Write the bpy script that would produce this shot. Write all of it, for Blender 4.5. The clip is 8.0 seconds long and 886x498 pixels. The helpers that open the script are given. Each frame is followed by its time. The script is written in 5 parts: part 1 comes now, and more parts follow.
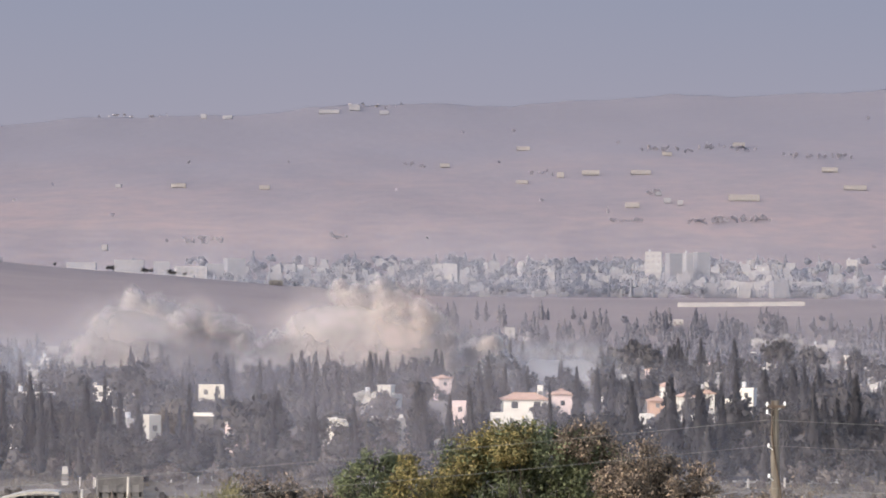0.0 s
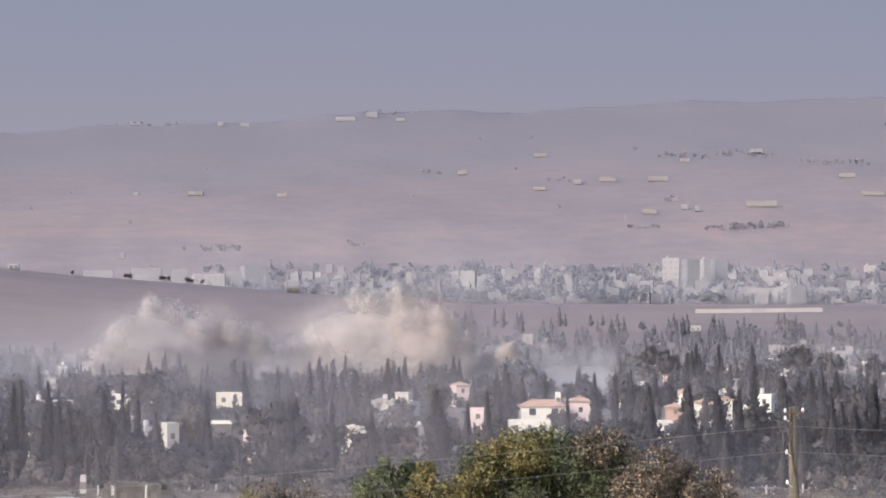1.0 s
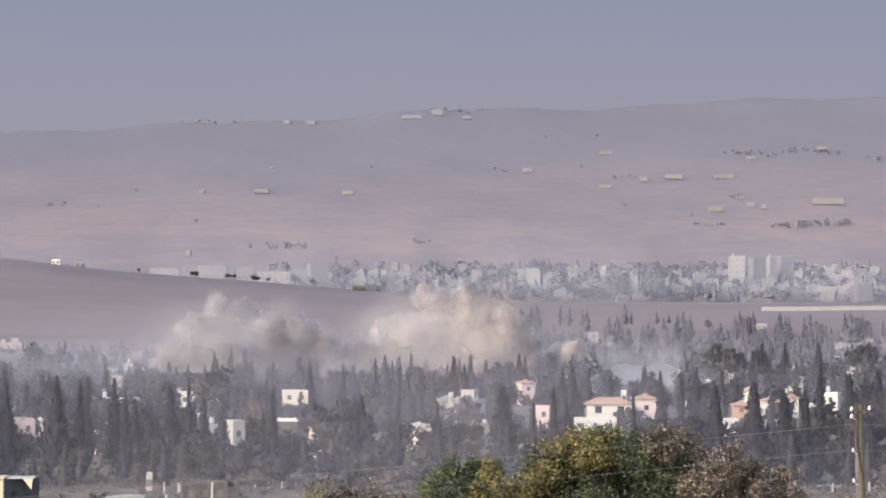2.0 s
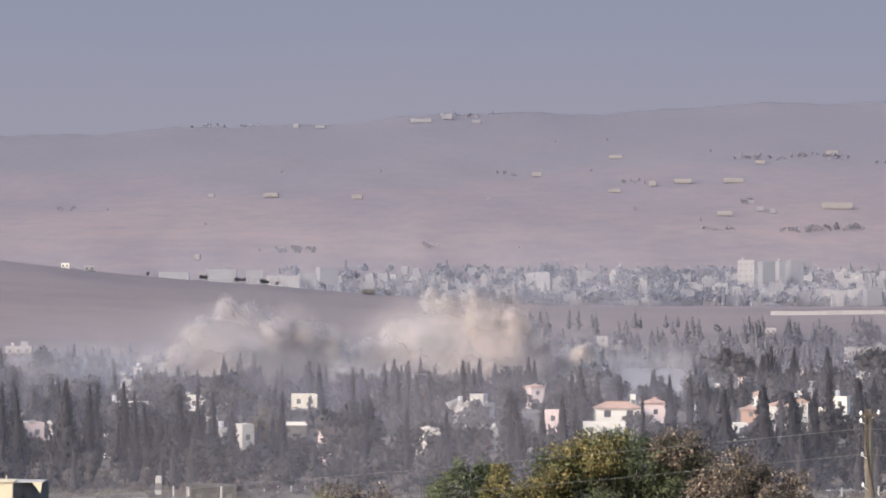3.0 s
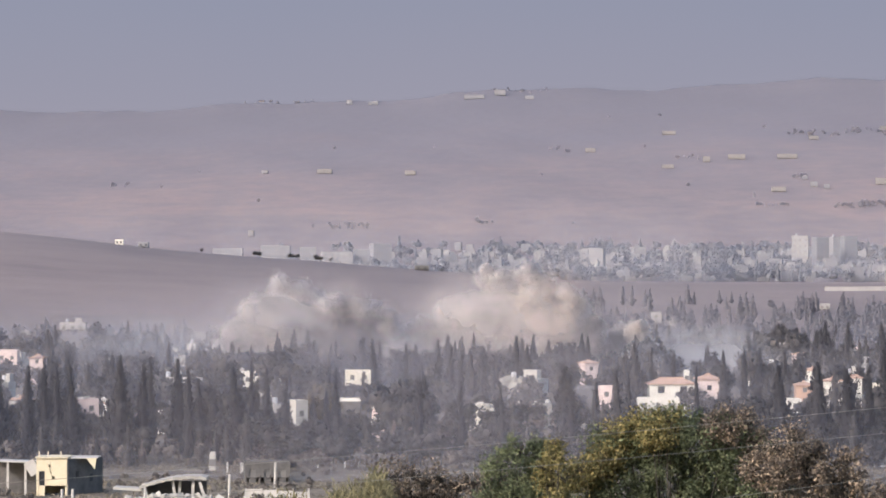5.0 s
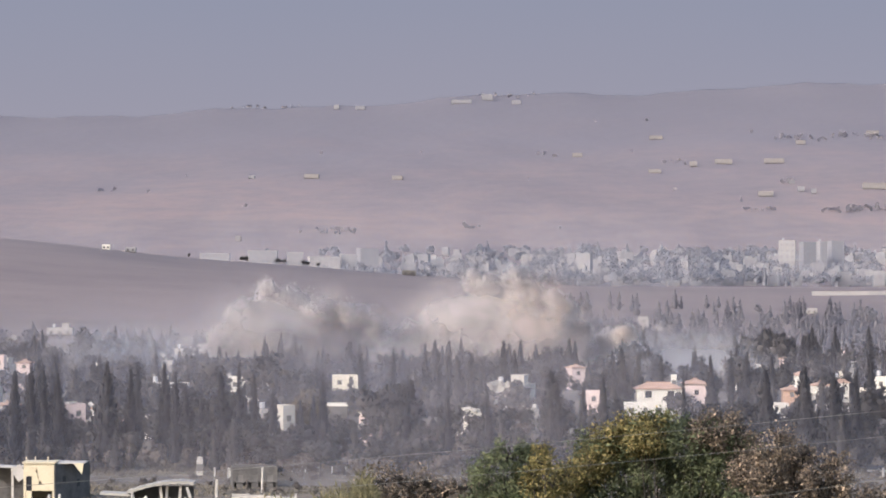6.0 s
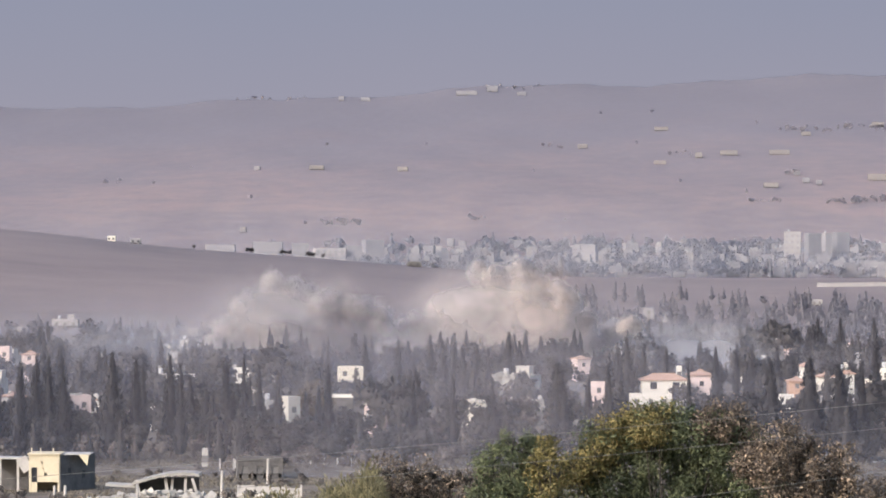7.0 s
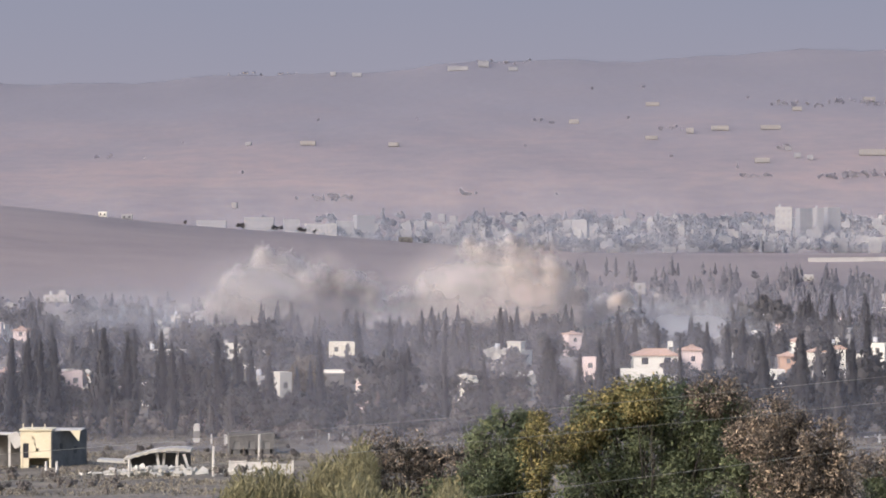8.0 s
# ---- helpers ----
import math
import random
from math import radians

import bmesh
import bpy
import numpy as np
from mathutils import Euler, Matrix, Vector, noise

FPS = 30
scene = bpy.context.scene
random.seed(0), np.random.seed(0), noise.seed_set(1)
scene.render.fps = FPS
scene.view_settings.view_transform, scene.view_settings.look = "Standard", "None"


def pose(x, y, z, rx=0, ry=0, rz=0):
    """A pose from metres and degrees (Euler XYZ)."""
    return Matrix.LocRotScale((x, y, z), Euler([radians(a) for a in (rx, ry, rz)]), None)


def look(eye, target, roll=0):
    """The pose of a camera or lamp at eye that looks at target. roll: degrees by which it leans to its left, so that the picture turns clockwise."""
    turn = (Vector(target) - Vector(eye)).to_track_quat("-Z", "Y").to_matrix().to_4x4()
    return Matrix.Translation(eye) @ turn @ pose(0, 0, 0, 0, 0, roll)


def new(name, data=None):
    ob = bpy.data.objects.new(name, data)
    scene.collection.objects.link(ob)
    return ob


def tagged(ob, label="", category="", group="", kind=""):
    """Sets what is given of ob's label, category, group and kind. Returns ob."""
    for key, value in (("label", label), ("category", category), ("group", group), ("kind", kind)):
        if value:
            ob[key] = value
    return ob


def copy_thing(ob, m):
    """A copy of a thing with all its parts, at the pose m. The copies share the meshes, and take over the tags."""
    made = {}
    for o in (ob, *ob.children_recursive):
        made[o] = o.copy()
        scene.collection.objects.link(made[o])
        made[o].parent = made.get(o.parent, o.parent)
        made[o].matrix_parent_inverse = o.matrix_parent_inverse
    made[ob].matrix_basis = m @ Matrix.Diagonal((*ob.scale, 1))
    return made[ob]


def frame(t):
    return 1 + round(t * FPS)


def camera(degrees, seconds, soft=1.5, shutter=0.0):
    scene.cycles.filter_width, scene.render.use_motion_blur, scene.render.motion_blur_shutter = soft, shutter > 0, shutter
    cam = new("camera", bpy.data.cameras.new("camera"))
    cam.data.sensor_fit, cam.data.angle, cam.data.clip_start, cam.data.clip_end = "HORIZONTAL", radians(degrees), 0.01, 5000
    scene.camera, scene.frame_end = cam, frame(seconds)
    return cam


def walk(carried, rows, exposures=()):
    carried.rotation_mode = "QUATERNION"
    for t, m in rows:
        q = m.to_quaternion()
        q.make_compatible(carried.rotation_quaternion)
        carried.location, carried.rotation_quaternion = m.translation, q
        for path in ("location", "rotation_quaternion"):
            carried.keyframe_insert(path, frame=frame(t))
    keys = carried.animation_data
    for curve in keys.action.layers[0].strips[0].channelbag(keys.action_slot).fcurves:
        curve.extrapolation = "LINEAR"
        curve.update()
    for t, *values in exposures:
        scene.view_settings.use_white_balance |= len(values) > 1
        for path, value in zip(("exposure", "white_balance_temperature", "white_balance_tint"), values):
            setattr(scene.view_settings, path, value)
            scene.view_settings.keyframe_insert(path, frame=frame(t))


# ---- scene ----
# Camera axes: the lookout stands at x = y = 0, the eye at EYE metres; y runs away from it.
# Bearings and elevations, in mils (metres sideways or upwards per 1000 m of depth), are set to fit the camera's view.
EYE = 37.0
cam = camera(13.757, 8.0, soft=1.75)


def aim(right, up, lean):
    """The tripod head: mils to the right, mils up, degrees of lean."""
    return pose(0, 0, EYE, 90 + math.degrees(math.atan(up / 1000)), 0, -math.degrees(math.atan(right / 1000))) @ pose(0, 0, 0, 0, 0, lean)


walk(cam, [
    (0.0, aim(37.25, 7.61, 0.31)),
    (0.5, aim(41.38, 11.00, 0.15)),
    (1.0, aim(32.51, 9.51, 0.14)),
    (1.5, aim(22.29, 9.73, 0.11)),
    (1.7, aim(18.08, 8.96, 0.11)),
    (2.8, aim(12.39, 8.78, 0.19)),
    (3.0, aim(12.08, 9.93, 0.20)),
    (3.5, aim(7.45, 13.19, 0.25)),
    (4.0, aim(1.12, 10.66, 0.22)),
    (4.5, aim(-2.58, 5.83, 0.15)),
    (4.7, aim(-3.35, 3.35, 0.15)),
    (5.8, aim(1.59, 3.60, 0.11)),
    (6.0, aim(1.05, 4.68, 0.11)),
    (6.5, aim(-1.54, 4.73, 0.11)),
    (7.0, aim(-0.36, 2.32, 0.10)),
    (7.5, aim(0.32, -1.21, 0.06)),
    (8.0, aim(2.01, -4.36, 0.05)),
], exposures=[(0.0, 1.23, 6200, 12), (0.6, 1.15, 6150, 12), (8.0, 1.15, 6150, 12)])

# ---- light ----
SUN_FROM = Vector((-0.64, -0.62, 0.46)).normalized()
world = bpy.data.worlds.new("hazy_sky")
scene.world = world
world.use_nodes = True
sky = world.node_tree.nodes.new("ShaderNodeTexSky")
sky.sky_type = "NISHITA"
sky.sun_disc = False
sky.sun_elevation = math.asin(SUN_FROM.z)
sky.sun_rotation = math.atan2(SUN_FROM.x, SUN_FROM.y)
sky.dust_density = 3.0
sky.air_density = 1.2
world.node_tree.nodes["Background"].inputs[1].default_value = 0.15
world.node_tree.links.new(sky.outputs[0], world.node_tree.nodes["Background"].inputs[0])
sun = new("sun", bpy.data.lights.new("sun", "SUN"))
sun.data.energy = 1.9
sun.data.angle = radians(3.0)
sun.data.color = (1.0, 0.93, 0.84)
sun.matrix_world = look(SUN_FROM * 100, (0, 0, 0))


# ---- materials ----
def surface(name, low, high, size=1.0, rough=0.9, bump=0.0, vary=0.0, island=0.0, fine=6.0, stretch=(1, 1, 1), through_light=0.0, third=None, contrast=0.28, inner=0.0):
    """A material of two or three colours mixed by coarse and fine noise over a real-world size in metres."""
    m = bpy.data.materials.new(name)
    m.use_nodes = True
    nt = m.node_tree
    bsdf = nt.nodes["Principled BSDF"]
    bsdf.inputs["Roughness"].default_value = rough
    bsdf.inputs["Specular IOR Level"].default_value = 0.25
    geo = nt.nodes.new("ShaderNodeNewGeometry")
    mapping = nt.nodes.new("ShaderNodeMapping")
    mapping.inputs["Scale"].default_value = [s / size for s in stretch]
    nt.links.new(geo.outputs["Position"], mapping.inputs["Vector"])
    coarse = nt.nodes.new("ShaderNodeTexNoise")
    coarse.inputs["Scale"].default_value = 1.0
    coarse.inputs["Detail"].default_value = 5.0
    coarse.inputs["Roughness"].default_value = 0.6
    nt.links.new(mapping.outputs[0], coarse.inputs["Vector"])
    grain = nt.nodes.new("ShaderNodeTexNoise")
    grain.inputs["Scale"].default_value = fine
    grain.inputs["Detail"].default_value = 3.0
    nt.links.new(mapping.outputs[0], grain.inputs["Vector"])
    both = nt.nodes.new("ShaderNodeMath")
    both.operation = "MULTIPLY_ADD"
    both.inputs[1].default_value = 0.4
    nt.links.new(grain.outputs["Fac"], both.inputs[0])
    nt.links.new(coarse.outputs["Fac"], both.inputs[2])
    factor = both.outputs[0]
    shift = 0.7
    if vary or island:
        rnd = nt.nodes.new("ShaderNodeObjectInfo").outputs["Random"] if vary else geo.outputs["Random Per Island"]
        more = nt.nodes.new("ShaderNodeMath")
        more.operation = "MULTIPLY_ADD"
        more.inputs[1].default_value = vary or island
        nt.links.new(rnd, more.inputs[0])
        nt.links.new(factor, more.inputs[2])
        factor = more.outputs[0]
        shift += 0.5 * (vary or island)
    spread = contrast + 0.5 * (vary or island)
    ramp = nt.nodes.new("ShaderNodeValToRGB")
    ramp.color_ramp.elements[0].position = 0.0
    ramp.color_ramp.elements[0].color = (*low, 1)
    ramp.color_ramp.elements[1].position = 1.0
    ramp.color_ramp.elements[1].color = (*high, 1)
    if third:
        mid = ramp.color_ramp.elements.new(0.5)
        mid.color = (*third, 1)
    span = nt.nodes.new("ShaderNodeMapRange")
    span.inputs["From Min"].default_value = shift - spread
    span.inputs["From Max"].default_value = shift + spread
    nt.links.new(factor, span.inputs["Value"])
    nt.links.new(span.outputs[0], ramp.inputs[0])
    nt.links.new(ramp.outputs[0], bsdf.inputs["Base Color"])
    if inner:
        bsdf.inputs["Subsurface Weight"].default_value = 1.0
        bsdf.inputs["Subsurface Radius"].default_value = (1.0, 0.9, 0.8)
        bsdf.inputs["Subsurface Scale"].default_value = inner
    if bump:
        b = nt.nodes.new("ShaderNodeBump")
        b.inputs["Strength"].default_value = bump
        b.inputs["Distance"].default_value = size * 0.1
        nt.links.new(both.outputs[0], b.inputs["Height"])
        nt.links.new(b.outputs[0], bsdf.inputs["Normal"])
    if through_light:
        tr = nt.nodes.new("ShaderNodeBsdfTranslucent")
        nt.links.new(ramp.outputs[0], tr.inputs["Color"])
        mix = nt.nodes.new("ShaderNodeMixShader")
        mix.inputs[0].default_value = through_light
        nt.links.new(bsdf.outputs[0], mix.inputs[1])
        nt.links.new(tr.outputs[0], mix.inputs[2])
        nt.links.new(mix.outputs[0], nt.nodes["Material Output"].inputs["Surface"])
    return m


M_NEAR = surface("dry_grass_soil", (0.10, 0.085, 0.05), (0.24, 0.20, 0.12), 4, bump=0.4)
M_PLAIN = surface("woodland_floor", (0.055, 0.045, 0.036), (0.165, 0.135, 0.108), 6, bump=0.5, fine=7, contrast=0.2)
M_BROWN = surface("ploughed_brown_soil", (0.118, 0.097, 0.099), (0.171, 0.136, 0.132), 90, stretch=(0.3, 0.6, 1), fine=6, bump=0.2, contrast=0.2)


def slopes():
    """The pale slopes: pinkish soil below, the sky's lilac-grey haze painted in towards the ridge, with long thin
    fields and tracks.
    """
    m = surface("haze_faded_hillside", (0.124, 0.112, 0.126), (0.250, 0.183, 0.168), 150, stretch=(0.8, 0.55, 1), fine=8, third=(0.180, 0.147, 0.151), contrast=0.36, bump=0.1)
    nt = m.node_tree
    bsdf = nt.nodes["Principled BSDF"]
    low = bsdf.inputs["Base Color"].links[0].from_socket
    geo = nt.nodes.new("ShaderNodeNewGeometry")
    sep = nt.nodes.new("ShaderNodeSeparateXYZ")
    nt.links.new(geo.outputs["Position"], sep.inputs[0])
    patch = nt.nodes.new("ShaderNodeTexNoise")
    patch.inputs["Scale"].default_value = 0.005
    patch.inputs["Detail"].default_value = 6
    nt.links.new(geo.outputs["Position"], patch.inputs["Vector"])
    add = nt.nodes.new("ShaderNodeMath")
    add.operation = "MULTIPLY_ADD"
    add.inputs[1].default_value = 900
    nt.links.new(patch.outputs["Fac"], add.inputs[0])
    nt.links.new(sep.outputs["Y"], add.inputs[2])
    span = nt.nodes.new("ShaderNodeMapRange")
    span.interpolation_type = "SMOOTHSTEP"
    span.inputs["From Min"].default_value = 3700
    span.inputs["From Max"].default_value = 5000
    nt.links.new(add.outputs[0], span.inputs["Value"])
    # Soil colour blends into the haze colour of the sky near the ridge.
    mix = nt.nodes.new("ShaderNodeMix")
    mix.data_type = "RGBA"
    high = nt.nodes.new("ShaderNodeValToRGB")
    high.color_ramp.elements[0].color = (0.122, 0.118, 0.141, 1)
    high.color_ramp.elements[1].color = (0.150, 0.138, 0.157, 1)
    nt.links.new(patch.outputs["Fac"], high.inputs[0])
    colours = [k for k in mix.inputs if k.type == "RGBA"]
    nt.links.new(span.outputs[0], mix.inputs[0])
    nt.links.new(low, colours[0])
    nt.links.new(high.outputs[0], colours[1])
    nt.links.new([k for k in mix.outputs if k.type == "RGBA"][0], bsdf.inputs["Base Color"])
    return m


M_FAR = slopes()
# Haze over the hillside farms is put into this wall colour.
M_HILLHOUSE = surface("hazed_farm_render", (0.157, 0.147, 0.150), (0.201, 0.187, 0.184), 6, vary=0.4)
M_WHITE = surface("white_render", (0.428, 0.405, 0.364), (0.545, 0.519, 0.477), 3, bump=0.05)
M_CREAM = surface("cream_render", (0.422, 0.387, 0.327), (0.519, 0.482, 0.421), 3, bump=0.05)
M_GREY = surface("bare_concrete", (0.262, 0.246, 0.230), (0.410, 0.385, 0.361), 3, bump=0.1)
M_PINK = surface("pink_render", (0.396, 0.314, 0.300), (0.540, 0.438, 0.414), 3, bump=0.05)
# Far walls: haze put into the colours, shade as well in the dim one.
M_TOWN = surface("hazed_town_render", (0.167, 0.164, 0.180), (0.236, 0.228, 0.241), 12, vary=0.6)
M_TOWNDIM = surface("hazed_shade_render", (0.155, 0.155, 0.176), (0.194, 0.191, 0.209), 12, vary=0.6)
M_TOWNPALE = surface("hazed_pale_render", (0.223, 0.212, 0.220), (0.276, 0.262, 0.262), 10, vary=0.4)
# Far window panes, greyed close to the walls to imitate haze.
M_FARWINDOW = surface("hazed_far_window", (0.162, 0.160, 0.176), (0.194, 0.189, 0.203), 3, vary=0.5)
M_TILE = surface("clay_roof", (0.270, 0.172, 0.130), (0.400, 0.275, 0.215), 1.5, bump=0.3)
M_BRICK = surface("orange_blockwork", (0.300, 0.185, 0.135), (0.430, 0.290, 0.220), 1.5, bump=0.2)
M_SAND = surface("sandy_plaster", (0.405, 0.350, 0.251), (0.501, 0.442, 0.332), 2.0, bump=0.1)
M_RUBBLE = surface("broken_concrete", (0.164, 0.151, 0.138), (0.381, 0.361, 0.328), 1.2, bump=0.3, island=0.5)
M_GLASS = surface("dark_window", (0.012, 0.012, 0.016), (0.04, 0.04, 0.05), 2, rough=0.3)
M_DULLGLASS = surface("dull_grey_window", (0.075, 0.072, 0.075), (0.16, 0.15, 0.145), 2, rough=0.6, vary=0.6)
M_METAL = surface("galvanised_tank", (0.300, 0.300, 0.312), (0.420, 0.420, 0.432), 1, rough=0.5)
M_POLE = surface("weathered_pole_wood", (0.063, 0.054, 0.045), (0.153, 0.135, 0.113), 0.35, stretch=(3, 3, 0.4), bump=0.4)
M_IRON = surface("rusty_iron", (0.035, 0.028, 0.022), (0.09, 0.065, 0.05), 0.2)
M_CERAMIC = surface("white_porcelain", (0.420, 0.420, 0.406), (0.560, 0.560, 0.546), 0.1, rough=0.25)
M_WIRE = surface("aluminium_cable", (0.125, 0.12, 0.11), (0.20, 0.19, 0.175), 0.5, rough=0.5)
# Dark walls of the sheds; on other buildings the darkness imitates shade.
M_DARKWALL = surface("dark_and_shaded_wall", (0.058, 0.055, 0.057), (0.125, 0.117, 0.114), 2.0, bump=0.2)
M_CYPRESS = surface("grey_cypress_foliage", (0.040, 0.040, 0.046), (0.082, 0.078, 0.086), 3, vary=0.6, fine=5, through_light=0.5)
M_BROAD = surface("grey_broadleaf", (0.054, 0.051, 0.055), (0.108, 0.099, 0.100), 3, vary=0.7, fine=5, through_light=0.5)
M_DRY = surface("yellowing_foliage", (0.085, 0.070, 0.055), (0.150, 0.125, 0.095), 3, vary=0.5, fine=5, through_light=0.5)
# Far trees and scrub: haze is put into these lightened base colours.
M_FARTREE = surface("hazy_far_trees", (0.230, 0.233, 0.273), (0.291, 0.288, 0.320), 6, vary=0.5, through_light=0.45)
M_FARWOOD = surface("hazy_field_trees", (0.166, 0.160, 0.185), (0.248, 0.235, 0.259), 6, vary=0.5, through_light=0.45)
M_HILLSCRUB = surface("hazed_hill_scrub", (0.29, 0.275, 0.31), (0.35, 0.325, 0.35), 6, vary=0.5, through_light=0.45)
M_BARK = surface("dark_bark", (0.090, 0.075, 0.060), (0.225, 0.180, 0.150), 0.6, bump=0.3)
M_LEAFGREEN = surface("green_leaf", (0.052, 0.064, 0.036), (0.165, 0.172, 0.088), 0.6, island=0.8, rough=0.6, through_light=0.3, contrast=0.1, third=(0.095, 0.112, 0.058))
M_LEAFGOLD = surface("yellow_green_leaf", (0.080, 0.080, 0.035), (0.290, 0.230, 0.095), 0.6, island=0.9, rough=0.6, through_light=0.3, contrast=0.1, third=(0.140, 0.118, 0.042))
M_LEAFBROWN = surface("withered_brown_leaf", (0.060, 0.048, 0.040), (0.324, 0.246, 0.180), 0.6, island=0.9, rough=0.7, through_light=0.2, contrast=0.05, third=(0.125, 0.098, 0.074))
M_REED = surface("yellowing_reed", (0.040, 0.042, 0.022), (0.195, 0.168, 0.092), 0.6, island=0.9, rough=0.6, through_light=0.2, contrast=0.1)
M_WEED = surface("dry_weeds", (0.060, 0.052, 0.042), (0.190, 0.165, 0.130), 0.8, island=0.9, contrast=0.1)
M_TWIG = surface("dark_twigs", (0.020, 0.017, 0.014), (0.050, 0.042, 0.034), 0.4, bump=0.3)
M_DUST = surface("beige_dust", (0.550, 0.508, 0.506), (0.625, 0.580, 0.574), 14, rough=1.0, fine=3, through_light=0.5)
M_DUSTTAN = surface("tan_dust", (0.607, 0.538, 0.497), (0.681, 0.616, 0.575), 14, rough=1.0, fine=3, through_light=0.5)
M_DUSTGREY = surface("grey_brown_dust", (0.36, 0.325, 0.325), (0.44, 0.40, 0.40), 14, rough=1.0, fine=3, through_light=0.5)
M_SCRUB = surface("grey_brown_scrub", (0.093, 0.081, 0.078), (0.203, 0.176, 0.159), 3, fine=5, through_light=0.35)

# the far haze above the ridge: a plain backdrop with a slow vertical change of colour
M_HAZE = bpy.data.materials.new("far_haze")
M_HAZE.use_nodes = True
hz = M_HAZE.node_tree
hz.nodes.remove(hz.nodes["Principled BSDF"])
hz_geo = hz.nodes.new("ShaderNodeNewGeometry")
hz_sep = hz.nodes.new("ShaderNodeSeparateXYZ")
hz.links.new(hz_geo.outputs["Position"], hz_sep.inputs[0])
hz_noise = hz.nodes.new("ShaderNodeTexNoise")
hz_noise.inputs["Scale"].default_value = 0.0025
hz.links.new(hz_geo.outputs["Position"], hz_noise.inputs["Vector"])
hz_sum = hz.nodes.new("ShaderNodeMath")
hz_sum.operation = "MULTIPLY_ADD"
hz_sum.inputs[1].default_value = 60.0
hz.links.new(hz_noise.outputs["Fac"], hz_sum.inputs[0])
hz.links.new(hz_sep.outputs["Z"], hz_sum.inputs[2])
hz_span = hz.nodes.new("ShaderNodeMapRange")
hz_span.inputs["From Min"].default_value = 225
hz_span.inputs["From Max"].default_value = 470
hz.links.new(hz_sum.outputs[0], hz_span.inputs["Value"])
hz_ramp = hz.nodes.new("ShaderNodeValToRGB")
hz_ramp.color_ramp.elements[0].color = (0.158, 0.148, 0.170, 1)
hz_ramp.color_ramp.elements[1].color = (0.130, 0.137, 0.171, 1)
hz.links.new(hz_span.outputs[0], hz_ramp.inputs[0])
hz_em = hz.nodes.new("ShaderNodeEmission")
hz.links.new(hz_ramp.outputs[0], hz_em.inputs["Color"])
hz.links.new(hz_em.outputs[0], hz.nodes["Material Output"].inputs["Surface"])


# ---- mesh helpers ----
def mesh_of(name, verts, faces, material, smooth=False, lean=None):
    """A mesh from arrays: verts n x 3, faces m x k. lean: a normal for each vertex, for foliage and dust that shade as one soft mass."""
    verts = np.asarray(verts, dtype=np.float32)
    faces = np.asarray(faces, dtype=np.int32)
    me = bpy.data.meshes.new(name)
    k = faces.shape[1]
    me.vertices.add(len(verts))
    me.vertices.foreach_set("co", verts.ravel())
    me.loops.add(faces.size)
    me.loops.foreach_set("vertex_index", faces.ravel())
    me.polygons.add(len(faces))
    me.polygons.foreach_set("loop_start", np.arange(0, faces.size, k, dtype=np.int32))
    me.polygons.foreach_set("use_smooth", np.full(len(faces), smooth))
    me.update(calc_edges=True)
    me.validate()
    if material:
        me.materials.append(material)
    if lean is not None:
        me.polygons.foreach_set("use_smooth", np.full(len(me.polygons), True))
        me.normals_split_custom_set_from_vertices(np.asarray(lean, dtype=np.float32))
    return me


def facing(verts, faces, lean):
    """Triangles turned so that their fronts look along lean."""
    a, b, c = (verts[faces[:, k]] for k in range(3))
    back = np.einsum("ij,ij->i", np.cross(b - a, c - a), lean[faces[:, 0]]) < 0
    out = faces.copy()
    out[back] = out[back][:, ::-1]
    return out


def hang(ob, parent):
    ob.parent = parent
    return ob


def part(name, bm, material, parent, label=""):
    """One mesh object from a bmesh, under a thing or a part."""
    me = bpy.data.meshes.new(name)
    bm.to_mesh(me)
    bm.free()
    me.materials.append(material)
    ob = hang(new(name, me), parent)
    if label:
        tagged(ob, label)
    return ob


def add_box(bm, cx, cy, cz, sx, sy, sz, turn=None):
    m = Matrix.Translation((cx, cy, cz))
    if turn:
        m = m @ Euler([radians(a) for a in turn]).to_matrix().to_4x4()
    bmesh.ops.create_cube(bm, size=1, matrix=m @ Matrix.Diagonal((sx, sy, sz, 1)))


def add_rod(bm, a, b, r0, r1, sides=7):
    a, b = Vector(a), Vector(b)
    q = (b - a).to_track_quat("Z", "Y").to_matrix().to_4x4()
    bmesh.ops.create_cone(bm, cap_ends=True, segments=sides, radius1=r0, radius2=r1, depth=(b - a).length, matrix=Matrix.Translation((a + b) / 2) @ q)


def smooth(t):
    t = np.clip(t, 0, 1)
    return t * t * (3 - 2 * t)


# ---- the ground: one sheet from the lookout over the plain to the far ridge ----
SLOPE = ((-400, 30), (-60, 34), (0, 35.2), (50, 32), (100, 27), (125, 25), (200, 17), (300, 9), (450, 2), (570, 0), (1500, 0), (1600, 3))
CREST = ((-152, 54.5), (-121, 52.3), (-75, 43.8), (-38, 38.0), (-13, 32.1), (18, 26.3), (49, 24.3), (111, 22.7), (157, 22.0))
RIDGE = ((-152, 221.5), (-121, 226.6), (-75, 231), (-28, 242), (10, 254), (64, 261), (121, 274), (172, 282))
sx_, sz_ = zip(*SLOPE)
cx_, cz_ = zip(*CREST)
rx_, rz_ = zip(*RIDGE)


